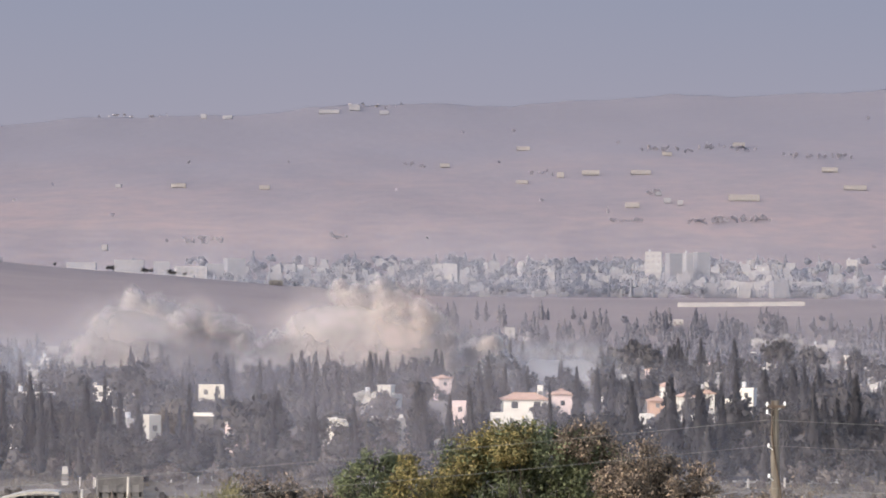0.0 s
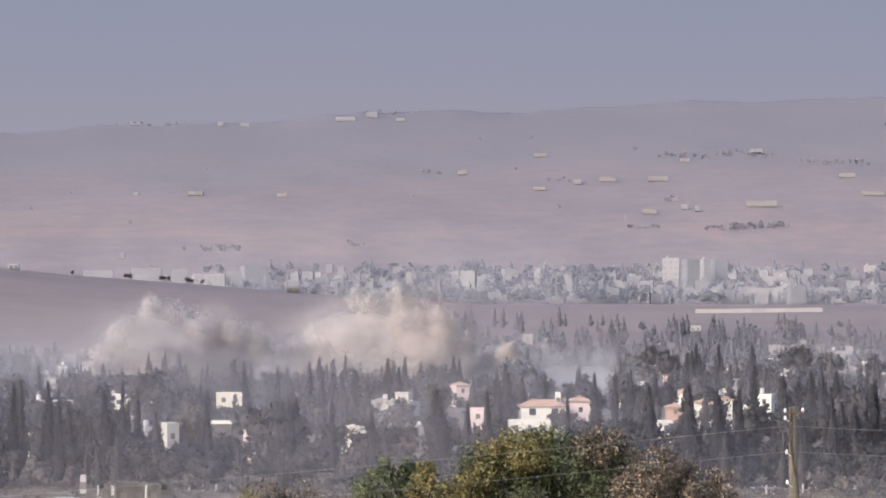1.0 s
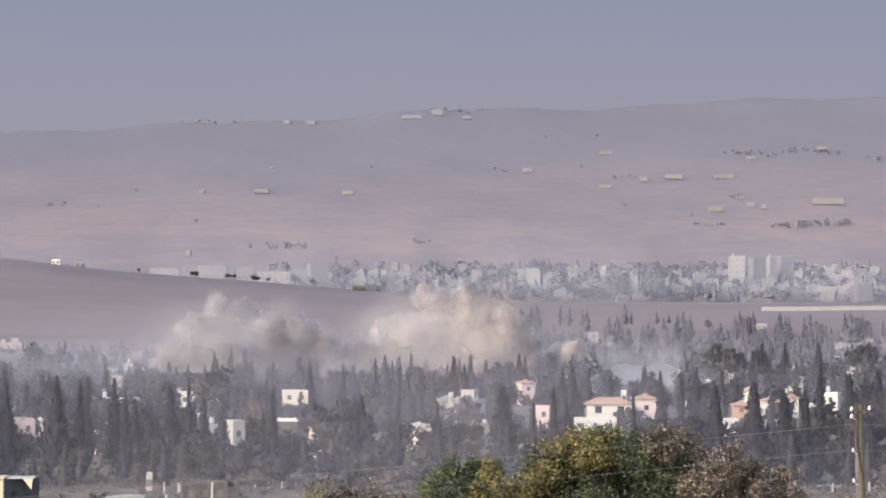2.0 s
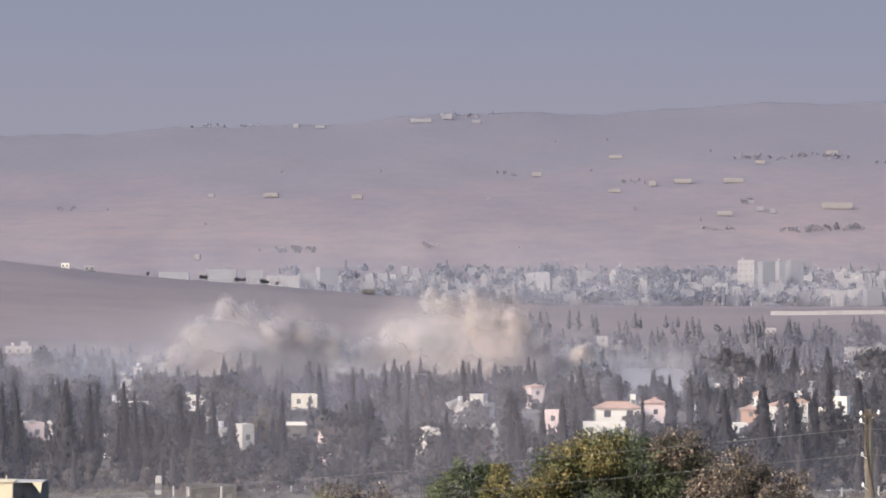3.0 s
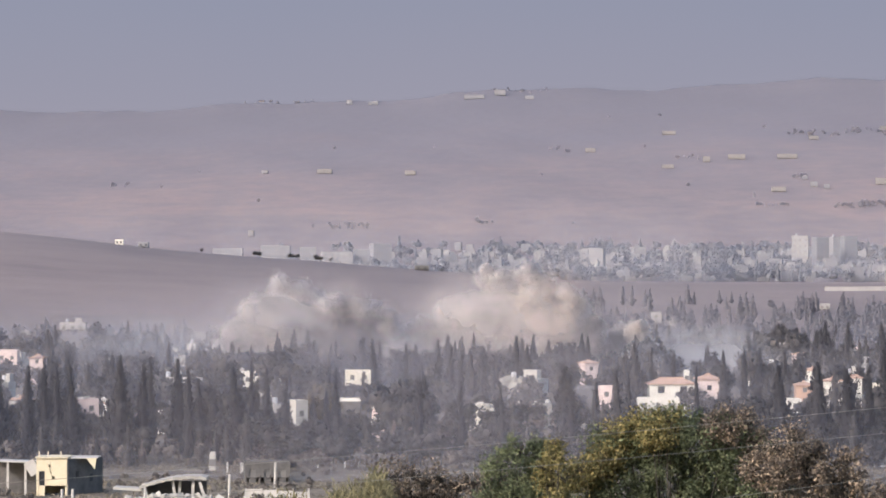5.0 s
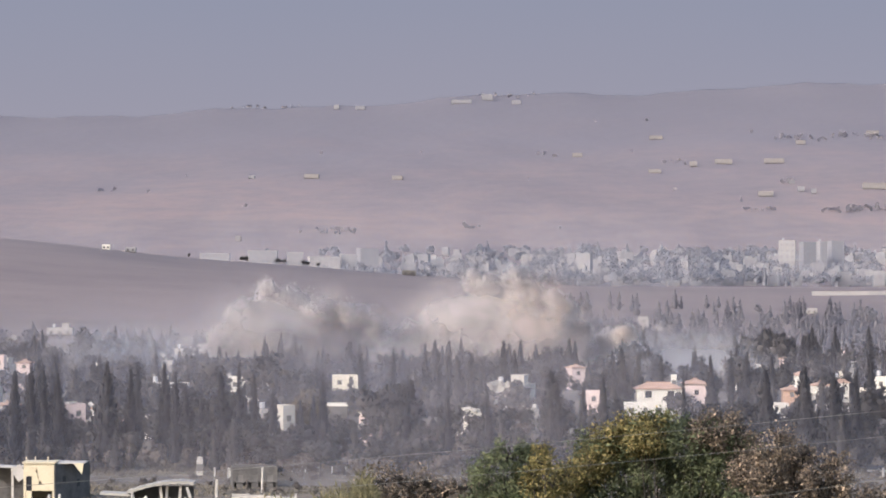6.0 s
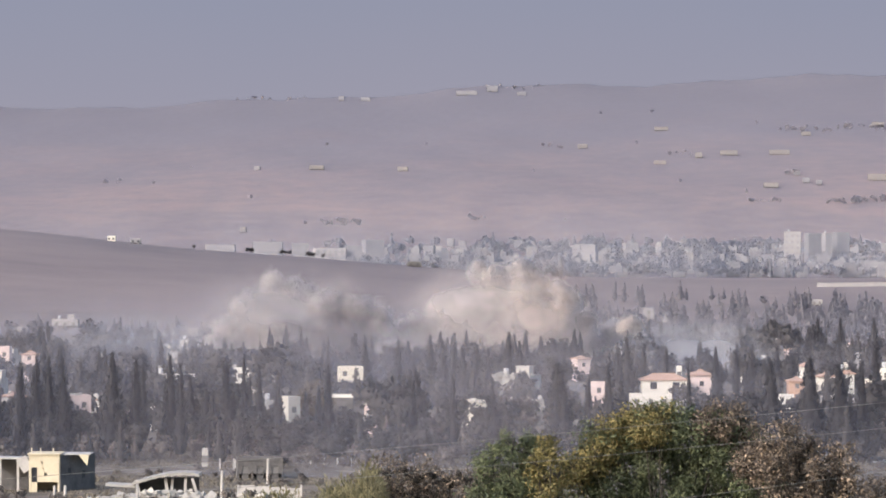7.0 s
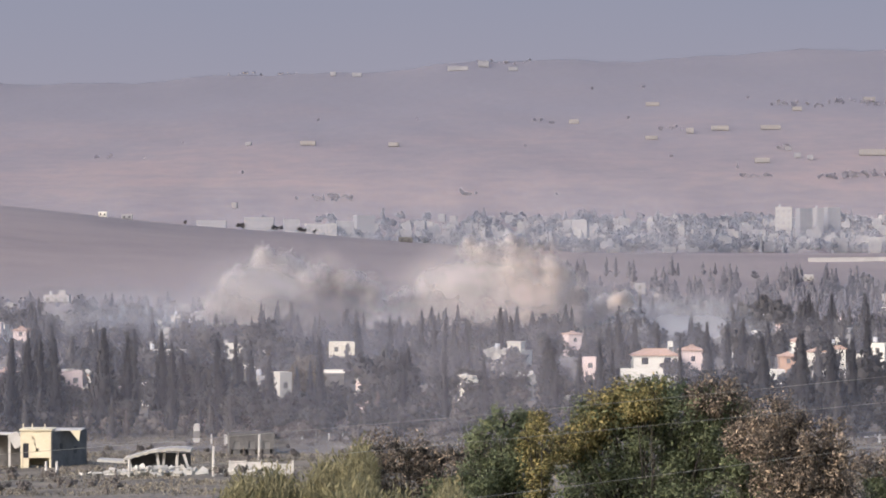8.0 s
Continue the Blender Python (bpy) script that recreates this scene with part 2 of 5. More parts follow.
def ground(x, y):
    """Height of the ground; arrays or numbers."""
    x, y = np.asarray(x, float), np.asarray(y, float)
    b = 1000 * x / np.maximum(y, 150)
    z = np.interp(y, sx_, sz_)
    crest = np.interp(b, cx_, cz_) + 1.2 * np.sin(x * 0.021 + 1) * smooth((y - 1700) / 300)
    z = np.where(y > 1600, 3 + (crest - 3) * smooth((y - 1600) / 540), z)
    z = np.where(y > 2140, crest + (24 - crest) * smooth((y - 2140) / 280), z)
    far = np.interp(y, (2420, 2700, 3000, 3200), (24, 33, 48, 66))
    z = np.where(y > 2420, far, z)
    t = np.clip((y - 3200) / 1500, 0, 1)
    ridge = np.interp(b, rx_, rz_) + t ** 8 * (2.4 * np.sin(x * 0.018) + 1.6 * np.sin(x * 0.041 + 1) + 0.9 * np.sin(x * 0.107 + 2))
    wave = 1.6 * np.sin(x * 0.011 + y * 0.004) + 1.3 * np.sin(x * 0.019 - y * 0.011 + 2) + 0.7 * np.sin(x * 0.043 + y * 0.017)
    z = np.where(y > 3200, 66 + (ridge - 66) * (0.85 * t + 0.15 * t * t) + wave * np.sin(math.pi * t), z)
    z = np.where(y > 4700, ridge - (y - 4700) * 0.35, z)
    return z


def spot(bearing, depth):
    """The place on the ground at a bearing in mils and a depth in metres."""
    x = depth * bearing / 1000
    return x, depth, float(ground(x, depth))


def sight(bearing, up, nearest=3000):
    """The first place on the ground that is seen at a bearing and an elevation, beyond a depth."""
    d = np.arange(nearest, 4700, 4.0)
    z = ground(d * bearing / 1000, d)
    e = (z - EYE) / d * 1000
    k = int(np.argmax(e >= up)) if (e >= up).any() else len(d) - 1
    return float(d[k])


rows_y = np.concatenate([np.arange(-400, 700, 12), np.arange(700, 1600, 25), np.arange(1600, 2500, 12), np.arange(2500, 4700, 20), np.array([4700, 4720, 4750, 4800, 4900])]).astype(float)
cols = np.linspace(-1, 1, 131)
gx = cols[None, :] * (420 + 0.27 * np.maximum(rows_y, 0))[:, None]
gy = np.repeat(rows_y[:, None], len(cols), 1)
gz = ground(gx, gy)
near_rough = np.where((gy < 1500) & (np.hypot(gx, gy) > 40), 0.25 * np.sin(gx * 0.31 + gy * 0.17) + 0.2 * np.sin(gx * 0.13 - gy * 0.29), 0)
gv = np.stack([gx, gy, gz + near_rough], -1).reshape(-1, 3)
nr, nc = gx.shape
ii = (np.arange(nr - 1)[:, None] * nc + np.arange(nc - 1)[None, :]).ravel()
gf = np.stack([ii, ii + 1, ii + nc + 1, ii + nc], -1)
g_me = mesh_of("ground", gv, gf, M_NEAR, True)
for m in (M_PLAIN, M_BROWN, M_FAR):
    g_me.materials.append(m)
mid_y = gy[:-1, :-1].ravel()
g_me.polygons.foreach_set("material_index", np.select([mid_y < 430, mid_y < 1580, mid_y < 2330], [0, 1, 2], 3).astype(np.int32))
tagged(new("ground", g_me), "dry plain rising to a ploughed brown hill and pale mauve slopes", "ground", kind="structure")

bd_x = np.linspace(-2600, 2600, 25)
bd_y = 4960 - 30 * (bd_x / 2600) ** 2
bv = np.concatenate([np.stack([bd_x, bd_y, np.full(25, z)], -1) for z in (60.0, 400.0, 1000.0)])
bi = (np.arange(2)[:, None] * 25 + np.arange(24)[None, :]).ravel()
tagged(new("backdrop", mesh_of("backdrop", bv, np.stack([bi, bi + 1, bi + 26, bi + 25], -1), M_HAZE, True)), "hazy blue-grey sky and mountains far beyond the ridge", "backdrop", kind="structure")


# ---- smoke and dust ----
def motes(rng, centres, radii, outward, count, size, tail=0.16):
    """Drifting specks that fill puffs and thin out at their rims: one small triangle each, shaded as one soft mass."""
    k = rng.choice(len(centres), count, p=radii ** 2 / (radii ** 2).sum())
    d = rng.normal(size=(count, 3))
    d /= np.linalg.norm(d, axis=1, keepdims=True)
    r = radii[k][:, None] * np.cbrt(rng.uniform(0, 1, (count, 1))) * (1 + tail * rng.exponential(1.0, (count, 1)))
    p = centres[k] + d * r * np.array([1, 1, 0.92])
    a = rng.normal(size=(count, 3))
    b = rng.normal(size=(count, 3))
    s = size * rng.uniform(0.6, 1.4, (count, 1))
    a *= s / np.linalg.norm(a, axis=1, keepdims=True)
    b *= s / np.linalg.norm(b, axis=1, keepdims=True)
    v = np.stack([p, p + a, p + b], 1).reshape(-1, 3)
    n = np.repeat(0.75 * outward[k] + 0.6 * d + rng.normal(0, 0.25, d.shape) + np.array([0, 0, 0.3]), 3, 0)
    n /= np.linalg.norm(n, axis=1, keepdims=True)
    return v, facing(v, np.arange(3 * count).reshape(-1, 3), n), n


def dust_plume(label, depth, lobes, seed, count, size=0.34):
    """A billowing cloud: (bearing, elevation, radius in metres, kind of dust) of its main lobes, each budded with smaller ones."""
    rng = random.Random(seed)
    nr_ = np.random.default_rng(seed)
    base = spot(lobes[0][0], depth)
    root = tagged(new("dust_cloud"), label, "dust cloud", group="dust clouds over the wood")
    root.location = base
    total = sum(q[2] ** 2 for q in lobes)
    for kind, (name, material) in enumerate((("pale_dust", M_DUST), ("tan_dust", M_DUSTTAN), ("grey_smoke", M_DUSTGREY))):
        cs, rs, out = [], [], []
        share = 0.0
        for bearing, up, radius, which in lobes:
            if which != kind:
                continue
            share += radius ** 2 / total
            ahead = -7.0 if kind else 0.0
            c = Vector((depth * bearing / 1000, depth + ahead + rng.uniform(-5, 5), EYE + depth * up / 1000)) - Vector(base)
            cs.append(c), rs.append(radius * 0.92), out.append(Vector((0, 0, 0)))
            for k in range(7):
                a, e = rng.uniform(0, 2 * math.pi), rng.uniform(-0.6, 1.3)
                d = Vector((math.cos(a) * math.cos(e), math.sin(a) * math.cos(e), math.sin(e)))
                cs.append(c + d * radius * rng.uniform(0.62, 0.9)), rs.append(radius * rng.uniform(0.28, 0.5)), out.append(d)
        if cs:
            v, f, n = motes(nr_, np.array([tuple(c) for c in cs]), np.array(rs), np.array([tuple(d) for d in out]), int(count * share), size)
            v[:, 2] = np.maximum(v[:, 2], 0.3)
            tagged(hang(new(name, mesh_of(name, v, f, material, True, n)), root), kind="stuff")
    return root


dust_plume("low billowing beige dust cloud drifting behind dark cypresses", 1250, [
    (-53, -14, 6, 0), (-46, -10, 6.5, 0), (-40, -11.5, 7, 0), (-33, -14.5, 7, 0), (-24, -14, 6, 0), (-18, -17, 5.5, 0), (-57, -20, 7, 0), (-48, -19, 9, 0),
    (-38, -20, 9, 0), (-27, -20, 8, 0), (-18, -23, 7, 0), (-62, -26, 7, 0), (-50, -27, 9, 0), (-38, -28, 10, 0), (-27, -28, 9, 0), (-15, -28, 7, 0),
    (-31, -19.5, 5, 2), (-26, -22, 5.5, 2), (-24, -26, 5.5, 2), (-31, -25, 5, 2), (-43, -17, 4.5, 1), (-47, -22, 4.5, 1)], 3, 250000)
dust_plume("tall billowing beige dust cloud rising behind dark cypresses", 1270, [
    (9.5, -4.5, 4.5, 0), (13.5, -6, 4.5, 0), (20.5, -5, 6, 0), (24, -8, 6, 0), (31, -10, 5, 0), (34.5, -13, 5, 0), (14, -12, 7, 0), (6, -14, 6.5, 0), (-1, -17, 6.5, 0),
    (-8, -20, 6.5, 0), (22, -15, 9, 0), (32, -20, 7.5, 0), (10, -21, 9, 0), (0, -24, 9, 0), (-9, -26, 7, 0), (20, -25, 9, 0), (31, -27, 8, 0),
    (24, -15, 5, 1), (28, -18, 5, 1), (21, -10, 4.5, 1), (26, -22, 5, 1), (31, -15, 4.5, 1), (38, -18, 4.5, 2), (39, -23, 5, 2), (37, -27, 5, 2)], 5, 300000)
dust_plume("small beige dust puff beside the tall dust cloud", 1280, [
    (46, -20, 4.5, 0), (50, -19, 4.5, 1), (45, -25, 5, 0), (53, -24, 4.5, 0), (49, -28, 5.5, 0)], 8, 50000)


def airborne(name, colour, density, wide, high, round_patch, grain):
    """Haze or smoke as a see-through surface: lets most light through, uneven, thinning upwards or away from its
    middle.
    """
    m = bpy.data.materials.new(name)
    m.use_nodes = True
    nt = m.node_tree
    bsdf = nt.nodes["Principled BSDF"]
    bsdf.inputs["Base Color"].default_value = (*colour, 1)
    bsdf.inputs["Roughness"].default_value = 1.0
    bsdf.inputs["Specular IOR Level"].default_value = 0.0
    co = nt.nodes.new("ShaderNodeTexCoord")
    size = nt.nodes.new("ShaderNodeMapping")
    size.inputs["Scale"].default_value = (1 / wide if round_patch else 0, 0, 1 / high)
    nt.links.new(co.outputs["Object"], size.inputs["Vector"])
    away = nt.nodes.new("ShaderNodeVectorMath")
    away.operation = "LENGTH"
    nt.links.new(size.outputs[0], away.inputs[0])
    cloud = nt.nodes.new("ShaderNodeTexNoise")
    cloud.inputs["Scale"].default_value = 1 / grain
    cloud.inputs["Detail"].default_value = 5.0
    nt.links.new(co.outputs["Object"], cloud.inputs["Vector"])
    uneven = nt.nodes.new("ShaderNodeMath")
    uneven.operation = "MULTIPLY_ADD"
    uneven.inputs[1].default_value = 1.1
    nt.links.new(cloud.outputs["Fac"], uneven.inputs[0])
    nt.links.new(away.outputs["Value"], uneven.inputs[2])
    span = nt.nodes.new("ShaderNodeMapRange")
    span.interpolation_type = "SMOOTHSTEP"
    span.inputs["From Min"].default_value = 0.45 if round_patch else 0.55
    span.inputs["From Max"].default_value = 1.4
    span.inputs["To Min"].default_value = density
    span.inputs["To Max"].default_value = 0.0
    nt.links.new(uneven.outputs[0], span.inputs["Value"])
    thin = nt.nodes.new("ShaderNodeBsdfTransparent")
    glow_through = nt.nodes.new("ShaderNodeBsdfTranslucent")
    glow_through.inputs["Color"].default_value = (*colour, 1)
    both = nt.nodes.new("ShaderNodeMixShader")
    both.inputs[0].default_value = 0.4
    nt.links.new(bsdf.outputs[0], both.inputs[1])
    nt.links.new(glow_through.outputs[0], both.inputs[2])
    mix = nt.nodes.new("ShaderNodeMixShader")
    nt.links.new(span.outputs[0], mix.inputs[0])
    nt.links.new(thin.outputs[0], mix.inputs[1])
    nt.links.new(both.outputs[0], mix.inputs[2])
    nt.links.new(mix.outputs[0], nt.nodes["Material Output"].inputs["Surface"])
    return m


def drift(label, depth, bearing, foot, wide, high, colour, density, round_patch=False, grain=30.0):
    """A thin wavy sheet across the view, standing in for haze or smoke; wide and high in metres, foot: its height over
    the plain.
    """
    x0, y0, z0 = spot(bearing, depth)
    u, w = np.meshgrid(np.linspace(-1, 1, 70), np.linspace(-1 if round_patch else 0, 1, 14))
    sway = 7 * np.sin(u * wide * 0.035 + depth) + 4 * np.sin(u * wide * 0.09 + w * 3) + 3 * w * np.sin(u * wide * 0.05 + 2)
    z = w * high * (1.05 if round_patch else 0.95)
    if not round_patch:
        z = z + ground(x0 + u * wide, depth) - z0 - 0.5
    v = np.stack([u * wide, sway, z], -1).reshape(-1, 3)
    i = (np.arange(13)[:, None] * 70 + np.arange(69)[None, :]).ravel()
    ob = new("haze_smoke_sheet", mesh_of("haze_smoke_sheet", v, np.stack([i, i + 1, i + 71, i + 70], -1), airborne("haze_smoke_veil", colour, density, wide, high, round_patch, grain), True))
    ob.location = (x0, y0, z0 + foot)
    return tagged(ob, label, "haze" if not round_patch else "smoke", "drifts of haze and smoke over the plain", "stuff")


LILAC, BLUE, BEIGE = (0.385, 0.37, 0.432), (0.40, 0.405, 0.45), (0.46, 0.415, 0.408)
TAN, DARKGREY = (0.455, 0.372, 0.335), (0.07, 0.06, 0.064)
# Haze sheets added across the view to lower the contrast behind them.
drift("thin lilac haze hanging before the near trees", 612, 0, 0, 140, 38, LILAC, 0.19, grain=60)
drift("thin lilac haze hanging between the cypresses", 800, 0, 0, 180, 40, LILAC, 0.17, grain=60)
drift("pale haze hanging deep in the wood", 1010, 0, 0, 215, 36, LILAC, 0.20, grain=60)
drift("pale haze over the trees at the field's edge", 1440, 20, 0, 300, 42, (0.295, 0.28, 0.312), 0.42, grain=70)
drift("blue-grey haze lying before the far town", 2385, 50, 0, 420, 75, (0.30, 0.30, 0.342), 0.36, grain=160)
drift("thin blue-grey smoke drifting low through the trees", 1130, -82, 9, 38, 15, BLUE, 0.5, True)
drift("thin blue-grey smoke drifting low beside the dust", 1140, 68, 7, 42, 14, BLUE, 0.62, True)
drift("thin beige dust creeping through the treetops", 1188, -18, 7, 55, 13, BEIGE, 0.5, True)
drift("soft veil of beige dust around the low cloud", 1232, -41, 18, 44, 18, BEIGE, 0.72, True, 13)
drift("soft veil of beige dust around the tall cloud", 1248, 13, 20, 46, 22, BEIGE, 0.72, True, 14)
drift("darker grey-brown patch at the heart of the low cloud", 1155, -27, 12, 25, 20, DARKGREY, 0.8, True, 9)
drift("tan dust boiling up in the tall cloud", 1208, 24, 18, 22, 24, TAN, 0.75, True, 7)


# ---- buildings ----
def wall_pieces(bm, w, h, thick, openings, y0):
    """A wall along x from -w/2 to w/2, with rectangular holes (x0, x1, z0, z1)."""
    xs = sorted({-w / 2, w / 2, *[o[0] for o in openings], *[o[1] for o in openings]})
    zs = sorted({0, h, *[o[2] for o in openings], *[o[3] for o in openings]})
    for i in range(len(xs) - 1):
        run = None
        for j in range(len(zs) - 1):
            mx, mz = (xs[i] + xs[i + 1]) / 2, (zs[j] + zs[j + 1]) / 2
            solid = not any(o[0] < mx < o[1] and o[2] < mz < o[3] for o in openings)
            if solid:
                run = run or zs[j]
                if run is None:
                    run = zs[j]
            if (not solid or j == len(zs) - 2) and run is not None:
                top = zs[j + 1] if solid else zs[j]
                add_box(bm, (xs[i] + xs[i + 1]) / 2, y0 + thick / 2, (run + top) / 2, xs[i + 1] - xs[i], thick, top - run)
                run = None
            elif not solid:
                run = None


PANES = {}


def pane_mesh(w, h, material=None):
    key = (round(w, 2), round(h, 2), material)
    if key not in PANES:
        bm = bmesh.new()
        add_box(bm, 0, 0, 0, w - 0.02, 0.05, h - 0.02)
        me = bpy.data.meshes.new("window")
        bm.to_mesh(me)
        bm.free()
        me.materials.append(material or M_GLASS)
        PANES[key] = me
    return PANES[key]


def building(name, label, place, w, deep, h, wall, floors=1, cols=2, roof="flat", roof_material=None, turn=0.0, win=(1.1, 1.25), category="house", group="", tank=False, hut=False, door=False, sills=True, sink=0.6, glass=None, ruined=0):
    """A house: masonry with real openings in front, a flat parapet roof or a hipped one, panes, sills, tank and roof hut."""
    root = tagged(new(name), label, category, group)
    root.matrix_world = pose(place[0], place[1], place[2] - sink, 0, 0, turn)
    h = h + sink
    holes = []
    storey = (h - sink) / floors
    for f in range(floors):
        for c in range(cols):
            x = (c + 0.5) / cols * w - w / 2
            z = sink + f * storey + min(1.0, storey * 0.32)
            if door and f == 0 and c == cols // 2:
                holes.append((x - 0.5, x + 0.5, sink, sink + 2.05))
            else:
                holes.append((x - win[0] / 2, x + win[0] / 2, z, min(z + win[1], sink + (f + 1) * storey - 0.3)))
    bm = bmesh.new()
    wall_pieces(bm, w, h, 0.3, holes, -deep / 2)
    add_box(bm, 0, deep / 2 - 0.15, h / 2, w, 0.3, h)
    for s in (-1, 1):
        add_box(bm, s * (w / 2 - 0.15), 0, h / 2, 0.3, deep - 0.6, h)
    part("wall", bm, wall, root)
    bm = bmesh.new()
    if roof == "flat":
        add_box(bm, 0, 0, h + 0.1, w + 0.14, deep + 0.14, 0.2)
        for s in (-1, 1):
            add_box(bm, 0, s * (deep / 2 - 0.12), h + 0.4, w, 0.2, 0.4)
            add_box(bm, s * (w / 2 - 0.12), 0, h + 0.4, 0.2, deep - 0.44, 0.4)
        part("roof", bm, roof_material or wall, root)
    else:
        rise = min(w, deep) * 0.2
        o = 0.45
        v = [bm.verts.new(p) for p in ((-w / 2 - o, -deep / 2 - o, h), (w / 2 + o, -deep / 2 - o, h), (w / 2 + o, deep / 2 + o, h), (-w / 2 - o, deep / 2 + o, h),
                                       (-w / 2 + deep * 0.38, 0, h + rise), (w / 2 - deep * 0.38, 0, h + rise))]
        low = [bm.verts.new((q.co.x, q.co.y, h - 0.18)) for q in v[:4]]
        for f in ((0, 1, 5, 4), (1, 2, 5), (2, 3, 4, 5), (3, 0, 4)):
            bm.faces.new([v[k] for k in f])
        for k in range(4):
            bm.faces.new([low[k], low[(k + 1) % 4], v[(k + 1) % 4], v[k]])
        bm.faces.new(low[::-1])
        ro = part("roof", bm, roof_material or M_TILE, root, "clay-tiled hipped roof")
        bm = bmesh.new()
        n = max(4, int(w / 0.9))
        for k in range(n):
            x = -w / 2 + deep * 0.38 + (k + 0.5) / n * (w - deep * 0.76)
            add_rod(bm, (x - 0.4, 0, h + rise + 0.03), (x + 0.4, 0, h + rise + 0.03), 0.16, 0.13, 6)
        part("ridge_tile", bm, roof_material or M_TILE, ro)
    for k, (x0, x1, z0, z1) in enumerate(holes):
        is_door = door and z0 == sink
        ob = hang(new("door" if is_door else "window", pane_mesh(x1 - x0, z1 - z0, glass)), root)
        ob.location = ((x0 + x1) / 2, -deep / 2 + 0.2, (z0 + z1) / 2)
        if sills and not is_door:
            bm = bmesh.new()
            add_box(bm, 0, -0.22, -(z1 - z0) / 2 - 0.06, x1 - x0 + 0.3, 0.3, 0.1)
            part("sill", bm, wall, ob)
    rg = random.Random(int(w * 100) + ruined)
    for k in range(ruined):
        bm = bmesh.new()
        a = rg.uniform(0.5, 1.9)
        add_box(bm, rg.uniform(-0.55, 0.55) * w, -deep / 2 + rg.uniform(-1.2, 2.5), rg.choice((h + rg.uniform(0, 0.9), rg.uniform(0.3, 1) * h)), a, a * rg.uniform(0.2, 0.6), a * rg.uniform(0.25, 0.9), (rg.uniform(-40, 40), rg.uniform(-40, 40), rg.uniform(-60, 60)))
        part("fallen_slab", bm, M_RUBBLE, root)
    if hut:
        bm = bmesh.new()
        add_box(bm, w * 0.2, deep * 0.1, h + 1.35, min(3.2, w * 0.35), min(3.4, deep * 0.5), 2.3)
        add_box(bm, w * 0.2, deep * 0.1, h + 2.6, min(3.2, w * 0.35) + 0.4, min(3.4, deep * 0.5) + 0.4, 0.2)
        part("roof_hut", bm, wall, root)
    if tank:
        bm = bmesh.new()
        bmesh.ops.create_cone(bm, cap_ends=True, segments=12, radius1=0.6, radius2=0.6, depth=1.3, matrix=Matrix.Translation((-w * 0.25, 0, h + 1.5)))
        for a in range(4):
            add_rod(bm, (-w * 0.25 + 0.45 * math.cos(a * 1.571), 0.45 * math.sin(a * 1.571), h + 0.15), (-w * 0.25 + 0.45 * math.cos(a * 1.571), 0.45 * math.sin(a * 1.571), h + 0.9), 0.05, 0.05, 5)
        part("water_tank", bm, M_METAL, root, "galvanised roof water tank")
    return root


BARE = []
KEEP = []  # bearings, depths and sight lines that the trees leave clear


def house(label, left, right, eave, depth, wall, see=20, **more):
    """A house of the wood by the bearings of its two ends and the elevation of its eaves."""
    b = (left + right) / 2
    x, y, z = spot(b, depth)
    w = (right - left) * depth / 1000
    h = max(EYE + eave * depth / 1000 - z, 2.8)
    KEEP.append((left, right, eave - see, depth))
    BARE.append(more.pop("bare", False))
    more.setdefault("deep", min(max(w * 0.8, 5), 12))
    more.setdefault("floors", max(1, round(h / 3.1)))
    more.setdefault("cols", max(1, round(w / 3.4)))
    return building("house", label, (x, y + more["deep"] / 2, z), w, wall=wall, h=h, group="houses in the wood", glass=M_GLASS if "villa with" in label else M_DULLGLASS, **more)


# the white villa and its wing
house("two-storey white villa with clay-tiled hipped roof among cypresses", 53.8, 66.1, -33.2, 915, M_WHITE, see=8.5, bare=True, roof="hip", floors=2, cols=2, deep=7, win=(1.7, 1.7), turn=3)
house("lower wing of the villa with red-tiled roof", 67.0, 73.1, -31.8, 922, M_PINK, see=5, bare=True, roof="hip", floors=2, cols=1, deep=8, turn=2)
house("white terrace block with parapet in front of the villa", 50.6, 62, -37.6, 905, M_WHITE, see=5, bare=True, floors=1, cols=3, deep=4, tank=False)
house("narrow flat-roofed white stair tower behind the villa", 63.4, 64.7, -30.1, 932, M_WHITE, see=3, bare=True, cols=1, deep=3)
# tiled houses to its east
house("house with red-brown tiled roof half hidden by cypresses", 93.8, 98.6, -33.4, 940, M_BRICK, see=6, roof="hip", deep=6)
house("white house with red-tiled roof among cypresses", 101.8, 106.6, -32.2, 940, M_WHITE, see=7, roof="hip", deep=6)
house("small white house with red-tiled roof beside cypresses", 108.4, 111.7, -31.4, 945, M_WHITE, see=6, roof="hip", deep=6)
house("tall narrow white house between dark trees", 119.2, 123.2, -30.6, 950, M_WHITE, see=8, deep=6, turn=-15, tank=True)
house("low cream outbuilding between trees", 114.6, 117.3, -33.6, 945, M_CREAM, see=5, deep=5)
house("broad two-storey white house with roof hut", 137.4, 147, -18.5, 1500, M_TOWNPALE, see=5, deep=9, hut=True, tank=True, turn=-8)
house("long low white building at the wood's rim", 122.2, 136, -16.8, 1690, M_TOWNPALE, see=3, deep=8, hut=True)
house("white flat-roofed house behind cypresses", 75.7, 78.8, -26.3, 1230, M_CREAM, see=4, deep=6)
house("small white hut among dark trees", 85.8, 87.6, -27, 1250, M_WHITE, see=3, deep=4)
house("low pale house among dark trees", 81.1, 84.5, -31, 1080, M_WHITE, see=4, deep=5)
